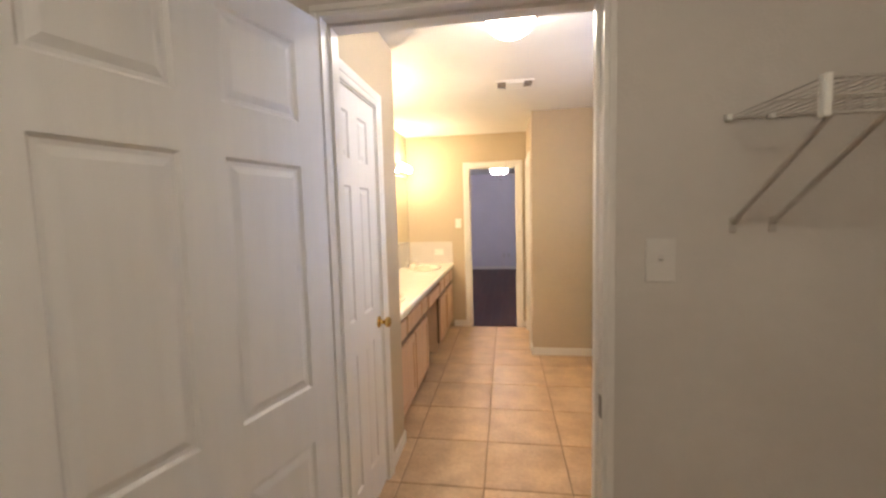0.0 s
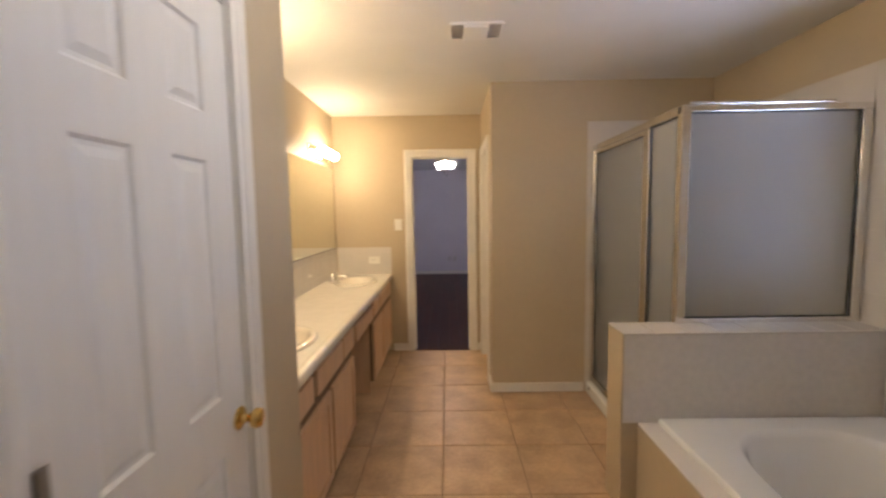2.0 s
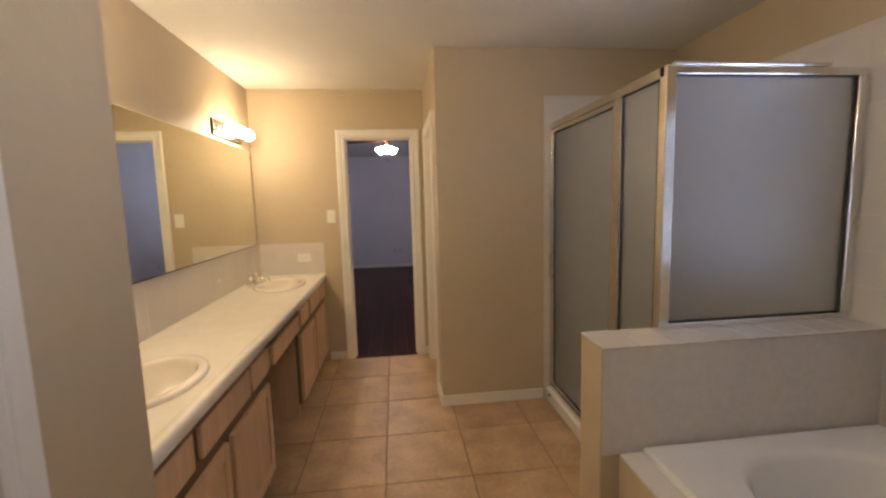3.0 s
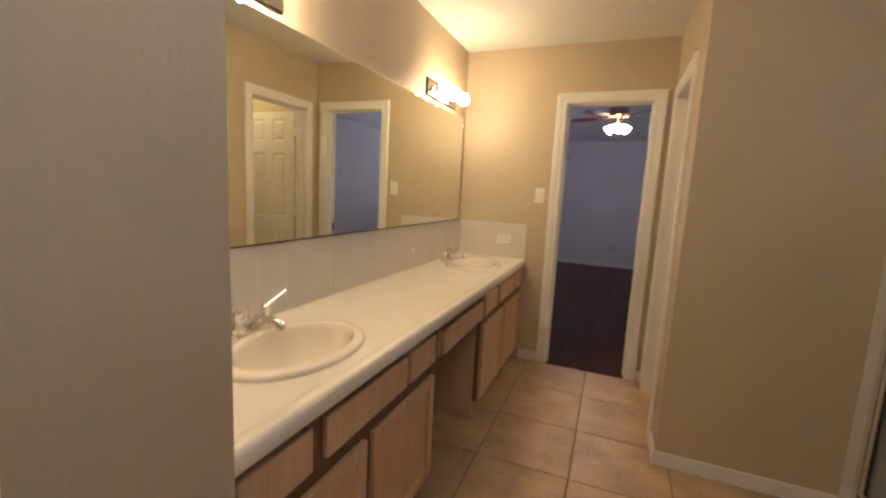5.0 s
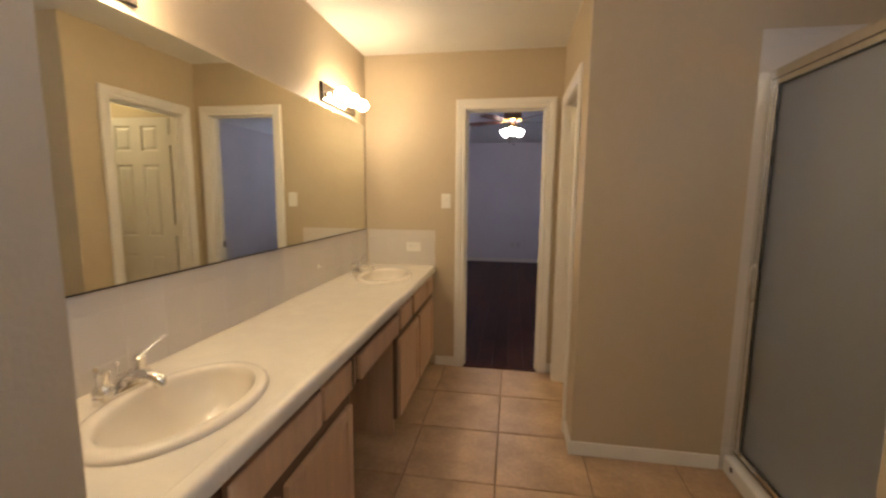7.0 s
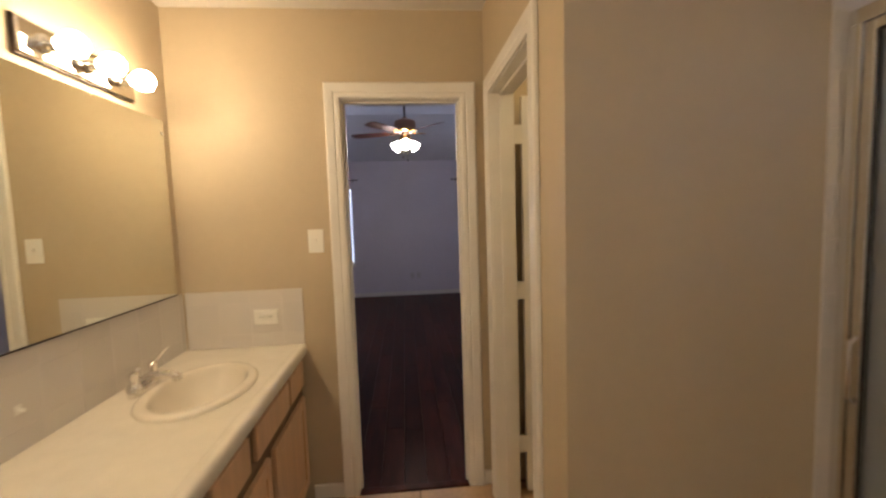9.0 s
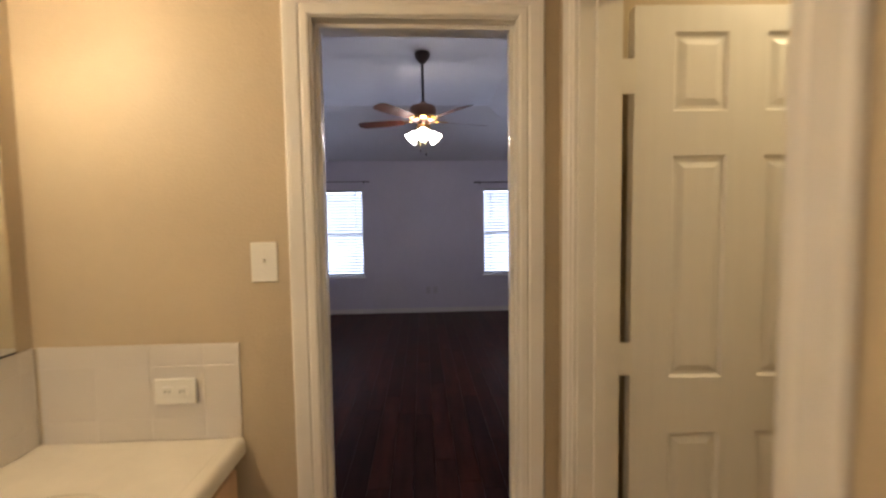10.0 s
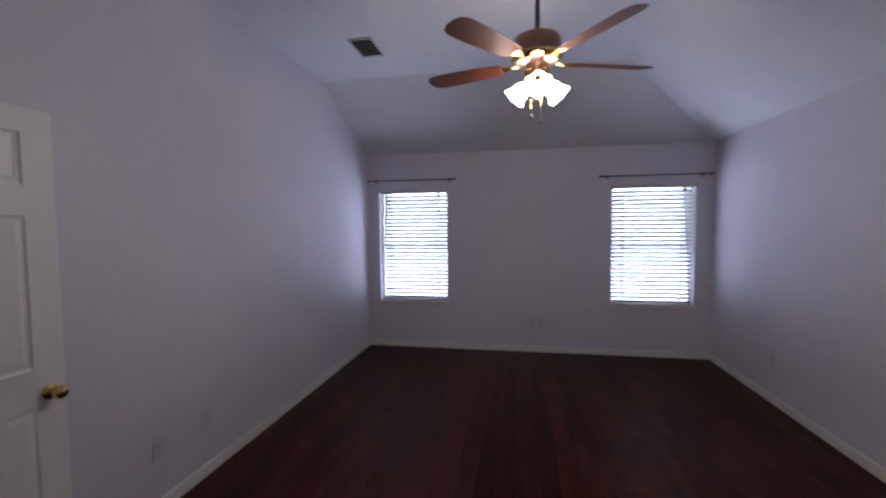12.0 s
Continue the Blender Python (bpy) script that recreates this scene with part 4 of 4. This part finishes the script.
def blind(m, w, h, label, pitch=0.047, tilt=-45, gap=0.012):
    b = thing("window_blind", m, label, "blind", group="window blinds")
    part("headrail", boxes((0.006, w - 0.006, 0.0, 0.045, h - 0.045, h - 0.002), bevel=0.003), SLAT, b)
    part("bottom_rail", boxes((0.010, w - 0.010, 0.004, 0.045, 0.008, 0.024), bevel=0.004), SLAT, b)
    n = int((h - 0.045 - 0.035) / pitch)
    bm = bmesh.new()
    rows = [(-0.0255, -0.0012), (-0.013, 0.0010), (0.0, 0.0018), (0.013, 0.0010), (0.0255, -0.0012)]
    top = [[bm.verts.new((x, y, z)) for y, z in rows] for x in (gap, w - 0.012)]
    low = [[bm.verts.new((x, y, z - 0.0026)) for y, z in rows] for x in (gap, w - 0.012)]
    for i in range(4):
        bm.faces.new((top[0][i], top[1][i], top[1][i + 1], top[0][i + 1]))
        bm.faces.new((low[0][i], low[0][i + 1], low[1][i + 1], low[1][i]))
    for k in (0, 1):
        bm.faces.new((*top[k], *reversed(low[k])))
    for k in (0, 4):
        bm.faces.new((top[0][k], low[0][k], low[1][k], top[1][k]))
    bmesh.ops.recalc_face_normals(bm, faces=bm.faces[:])
    me = mesh_of("slat", bm, SLAT)
    for i in range(n):
        ob = new("slat", me)
        ob.parent = b
        ob.matrix_basis = pose(0, 0.026, 0.052 + i * pitch, tilt)
    for x in (0.13, w - 0.13):
        part("ladder_tape", boxes((x - 0.004, x + 0.004, -0.0035, -0.002, 0.02, h - 0.045)), SLAT, b)
        part("ladder_tape", boxes((x - 0.004, x + 0.004, 0.050, 0.0515, 0.02, h - 0.045)), SLAT, b)
    part("tilt_control", boxes((w - 0.125, w - 0.10, -0.012, -0.002, h - 0.085, h - 0.05), bevel=0.003), BRONZE, b, "small dark tilt control")


for i, (a, b_) in enumerate(WIN):
    window(pose(a, BED_Y1, BZ0), b_ - a, BZ1 - BZ0, "white bedroom window behind slatted blinds", "window_%d" % (i + 1))
    blind(pose(a, BED_Y1 + 0.008, BZ0), b_ - a, BZ1 - BZ0, "white slatted blind in the bedroom window, slats half open", gap=0.06 if i == 0 else 0.012)
window(pose(RIGHT_X, WY1, WZ0, 0, 0, -90), WY1 - WY0, WZ1 - WZ0, "white bathroom window over the tub", "window_3")
blind(pose(RIGHT_X + 0.008, WY1, WZ0, 0, 0, -90), WY1 - WY0, WZ1 - WZ0, "white slatted blind over the bathtub, slats half open", tilt=-50)


def curtain_rod(m, w, label):
    """A thin rod along local x with brackets and forked finials; y is out of the wall."""
    r = thing("curtain_rod", m, label, "curtain rod", group="curtain rods")
    bm = bmesh.new()
    tube(bm, [(0, 0.065, 0), (w, 0.065, 0)], 0.0065, 10)
    part("rod", bm, BRONZE, r, smooth=True)
    for x, s in ((0, -1), (w, 1)):
        bm = bmesh.new()
        lathe(bm, ((0, 0), (0.011, 0.001), (0.012, 0.008), (0.007, 0.014), (0.012, 0.022), (0.014, 0.032), (0.008, 0.042), (0, 0.045)), 14, pose(x, 0.065, 0) @ Matrix.Rotation(radians(90 * s), 4, "Y"))
        part("finial", bm, BRONZE, r, smooth=True)
    for x in (0.05, w - 0.05):
        bm = boxes((x - 0.008, x + 0.008, 0.0, 0.004, -0.03, 0.025), bevel=0.002)
        tube(bm, [(x, 0.002, -0.012), (x, 0.04, -0.016), (x, 0.065, -0.011), (x, 0.075, 0.004)], 0.004, 8)
        part("bracket", bm, BRONZE, r)


curtain_rod(pose(-0.889, BED_Y1, 2.112, 0, 0, 180), 1.04, "dark thin curtain rod above the bedroom window")
curtain_rod(pose(1.965, BED_Y1, 2.09, 0, 0, 180), 1.108, "dark thin curtain rod above the bedroom window")
curtain_rod(pose(RIGHT_X, 1.605, 2.113, 0, 0, 90), 1.215, "dark thin curtain rod above the bathtub window")

# bedroom outlets
for m, lab in ((pose(0.061, BED_Y1, 0.36, 0, 0, 180), "white outlet low on the window wall"), (pose(0.179, BED_Y1, 0.36, 0, 0, 180), "white cable plate low on the window wall"),
               (pose(BED_L, 8.07, 0.35, 0, 0, -90), "white outlet low on the bedroom side wall"), (pose(BED_L, 7.73, 0.35, 0, 0, -90), "white outlet low on the bedroom side wall"),
               (pose(BED_R, 9.80, 0.37, 0, 0, 90), "white outlet low on the bedroom side wall"), (pose(BED_R, 8.26, 0.34, 0, 0, 90), "white outlet low on the bedroom side wall")):
    switch(m, lab, False, True, OLDPLATE)

# bedroom ceiling vent
bv = thing("ceiling_vent", pose(-1.30, 9.13, BED_H), "dark slotted ceiling register in the bedroom", "vent")
part("frame", boxes((-0.10, 0.10, -0.17, -0.15, -0.008, 0), (-0.10, 0.10, 0.15, 0.17, -0.008, 0), (-0.10, -0.08, -0.15, 0.15, -0.008, 0), (0.08, 0.10, -0.15, 0.15, -0.008, 0), bevel=0.002), STEEL, bv)
part("backing", boxes((-0.08, 0.08, -0.15, 0.15, -0.003, 0)), SLOT, bv)
for k in range(6):
    yy = -0.13 + k * 0.052
    part("slat", boxes((-0.08, 0.08, -0.010, 0.010, -0.001, 0.001)), STEEL, bv, m=pose(0, yy, -0.009, 35))

# ceiling fan
fan = thing("ceiling_fan", pose(0.0, 8.12, BED_H), "copper and brass ceiling fan with cherry blades and lit tulip lights", "ceiling fan")
bm = bmesh.new()
lathe(bm, ((0, 0), (0.068, 0), (0.072, -0.02), (0.06, -0.05), (0.03, -0.085), (0.016, -0.095), (0, -0.096)), 28)
part("canopy", bm, BRONZE, fan, "dark canopy", True)
bm = bmesh.new()
tube(bm, [(0, 0, -0.09), (0, 0, -0.46)], 0.0115, 14)
part("downrod", bm, BRONZE, fan, "dark downrod", True)
bm = bmesh.new()
lathe(bm, ((0, -0.435), (0.03, -0.436), (0.036, -0.452), (0.075, -0.462), (0.112, -0.478), (0.122, -0.50), (0.124, -0.545), (0.118, -0.562), (0.122, -0.57), (0.122, -0.588), (0.10, -0.604), (0.06, -0.612), (0.05, -0.64), (0.0, -0.641)), 40)
part("motor", bm, FANBRONZE, fan, "brushed copper-brown motor housing", True)
bm = bmesh.new()
lathe(bm, ((0.1235, -0.568), (0.130, -0.572), (0.132, -0.582), (0.126, -0.592), (0.108, -0.604), (0.104, -0.602), (0.1215, -0.588)), 40)
part("trim_ring", bm, BRASS, fan, "polished brass ring", True)
bm = bmesh.new()
lathe(bm, ((0, -0.638), (0.058, -0.64), (0.066, -0.65), (0.064, -0.70), (0.045, -0.73), (0.018, -0.745), (0.0, -0.748)), 28)
part("light_fitter", bm, BRASS, fan, smooth=True)
bm = bmesh.new()
out = [(0.0, -0.045), (0.10, -0.058), (0.28, -0.068), (0.40, -0.066), (0.435, -0.05), (0.45, -0.02), (0.45, 0.02), (0.435, 0.05), (0.40, 0.066), (0.28, 0.068), (0.10, 0.058), (0.0, 0.045)]
f = bm.faces.new([bm.verts.new((x, yv, 0)) for x, yv in out])
bmesh.ops.solidify(bm, geom=[f], thickness=0.007)
blade_me = mesh_of("blade", bm, BLADE)
bm = bmesh.new()
loops(bm, [[(x, yv * s, z) for x, yv in ((0.0, -0.022), (0.05, -0.014), (0.10, -0.03), (0.135, -0.028), (0.135, 0.028), (0.10, 0.03), (0.05, 0.014), (0.0, 0.022))] for z, s in ((0.0, 1.0), (0.006, 1.0), (0.008, 0.85))], True)
iron_me = mesh_of("blade_iron", bm, BRASS)
for k in range(5):
    a = 18 + 72 * k
    ob = new("blade", blade_me)
    ob.parent = fan
    ob.matrix_basis = pose(0, 0, -0.60, 0, 0, a) @ pose(0.19, 0, -0.004, 12)
    ir = new("blade_iron", iron_me)
    ir.parent = fan
    ir.matrix_basis = pose(0, 0, -0.607, 0, 0, a) @ pose(0.10, 0, 0, 6)
for k in range(3):
    a = -90 + 120 * k
    m = pose(0, 0, -0.688, 0, 0, a) @ pose(0.048, 0, 0, 0, 128, 0)
    bm = bmesh.new()
    lathe(bm, ((0, -0.01), (0.016, -0.01), (0.018, 0.02), (0.022, 0.03), (0, 0.031)), 16, m)
    arm = part("lamp_arm", bm, BRASS, fan, smooth=True)
    bm = bmesh.new()
    prof = ((0.020, 0.026), (0.030, 0.034), (0.040, 0.055), (0.043, 0.075), (0.050, 0.098), (0.062, 0.112))
    rings = []
    for r, z in prof + tuple((r - 0.003, z - 0.001) for r, z in reversed(prof)):
        wob = 0.10 * max(0.0, (z - 0.07) / 0.045)
        rings.append([m @ Vector((r * (1 + wob * math.cos(6 * t)) * math.cos(t), r * (1 + wob * math.cos(6 * t)) * math.sin(t), z)) for t in [2 * math.pi * i / 36 for i in range(36)]])
    loops(bm, rings)
    part("shade", bm, TULIP, arm, "glowing ruffled tulip glass", True)
for x, yv, z in ((0.02, -0.03, -0.90), (-0.03, 0.01, -0.86)):
    bm = bmesh.new()
    tube(bm, [(x, yv, -0.70), (x, yv, z)], 0.0012, 6)
    c = part("pull_chain", bm, BRASS, fan)
    bm = bmesh.new()
    lathe(bm, ((0, 0), (0.006, 0.004), (0.009, 0.014), (0.005, 0.024), (0, 0.026)), 12, pose(x, yv, z - 0.024))
    part("chain_ball", bm, BRONZE, c, "dark pull end", True)

# ---- closet wire shelf ----
shelf = thing("wire_shelf", pose(0, 0, 0), "white coated wire closet shelf on slanted brackets", "shelf")
ZS, YF, YB, XA, XB = 1.675, 0.985, 1.295, 0.657, 1.518
bm = bmesh.new()
n = 34
for i in range(n):
    x = XA + 0.008 + (XB - XA - 0.016) * i / (n - 1)
    tube(bm, [(x, YB, ZS), (x, YF, ZS), (x, YF - 0.004, ZS - 0.012), (x, YF - 0.004, ZS - 0.062)], 0.0017, 5)
tagged(part("deck_wires", bm, WIRE, shelf), kind="stuff")
for yv, z in ((YB, ZS - 0.003), (1.14, ZS - 0.004), (YF, ZS - 0.003), (YF - 0.004, ZS - 0.034), (YF - 0.004, ZS - 0.064)):
    bm = bmesh.new()
    tube(bm, [(XA, yv, z), (XB, yv, z)], 0.003, 8)
    part("rail_wire", bm, WIRE, shelf, smooth=True)
part("end_cap", boxes((XA - 0.003, XA + 0.010, YF - 0.012, YF + 0.006, ZS - 0.070, ZS + 0.004), bevel=0.003), PLASTIC, shelf)
for x in (0.677, 0.767):
    bm = bmesh.new()
    tube(bm, [(x, YF + 0.004, ZS - 0.060), (x, YB + 0.002, 1.415)], 0.0065, 8)
    box(bm, x - 0.008, x + 0.008, YB, YB + 0.006, 1.390, 1.430, 0.002)
    part("bracket", bm, WIRE, shelf)
for x in (0.658, 0.753):
    part("wall_clip", boxes((x - 0.007, x + 0.007, YB - 0.008, 1.3015, ZS - 0.010, ZS + 0.006), bevel=0.002), PLASTIC, shelf)

# ---- pieces: floor tiles, wall tiles, planks ----
floor = bpy.data.objects["floor"]
T = 0.4572


def floor_tile_mesh(w, d):
    bm = bmesh.new()
    e = 0.004
    loops(bm, [[(0, 0, -0.008), (w, 0, -0.008), (w, d, -0.008), (0, d, -0.008)], [(0, 0, -0.003), (w, 0, -0.003), (w, d, -0.003), (0, d, -0.003)], [(e, e, 0), (w - e, e, 0), (w - e, d - e, 0), (e, d - e, 0)]], True)
    return mesh_of("tile", bm, FLOORTILE)


FT = {}
for i in range(-3, 5):
    for j in range(-13, 2):
        x0, y0 = -0.018 + i * T, 4.545 + j * T
        x1, y1 = x0 + T, y0 + T
        x0, x1, y0, y1 = max(x0, -1.13), min(x1, 2.055), max(y0, -0.9), min(y1, 5.455)
        if x1 - x0 < 0.02 or y1 - y0 < 0.02:
            continue
        w, d = round(x1 - x0 - 0.006, 4), round(y1 - y0 - 0.006, 4)
        if (w, d) not in FT:
            FT[(w, d)] = floor_tile_mesh(w, d)
        ob = new("tile", FT[(w, d)])
        ob.parent = floor
        ob.matrix_basis = pose(x0 + 0.003, y0 + 0.003, 0)

for args in (BS_TILES, BN_TILES, PT_TILES, SE_TILES, SH_TILES, SN_TILES):
    tile_field(*args)
tile_field(se2, pose(RIGHT_X - 0.004, 0, 0, 0, 0, -90), -PY0 + 0.01, -WY1 - 0.001, ((WZ0 + 0.003, 1.02),), 0.1523)
for a, b_ in zip(CAP_XS, CAP_XS[1:]):
    part("cap_tile", boxes((a + 0.0012, b_ - 0.0012, PY0 - 0.006, PY1 + 0.004, PZ - 0.010, PZ), bevel=0.004), WALLTILE, cap)

planks = bpy.data.objects["floor_bedroom"]
rng = random.Random(5)
PW = 0.127
PM = {}
x = BED_L
while x < BED_R - 0.01:
    w = min(PW, BED_R - x)
    y = BED_Y0 - 0.08 - rng.random() * 1.1
    while y < BED_Y1:
        a, b_ = max(y, BED_Y0 - 0.078), min(y + 1.22, BED_Y1)
        if b_ - a > 0.03:
            key = (round(w, 4), round(b_ - a, 4))
            if key not in PM:
                bm = bmesh.new()
                e, ww, dd = 0.0008, w - 0.0008, b_ - a - 0.0008
                loops(bm, [[(0, 0, -0.012), (ww, 0, -0.012), (ww, dd, -0.012), (0, dd, -0.012)], [(0, 0, -0.0012), (ww, 0, -0.0012), (ww, dd, -0.0012), (0, dd, -0.0012)], [(e, e, 0), (ww - e, e, 0), (ww - e, dd - e, 0), (e, dd - e, 0)]], True)
                PM[key] = mesh_of("plank", bm, PLANK)
            ob = new("plank", PM[key])
            ob.parent = planks
            ob.matrix_basis = pose(x, a, 0)
        y += 1.22
    x += PW
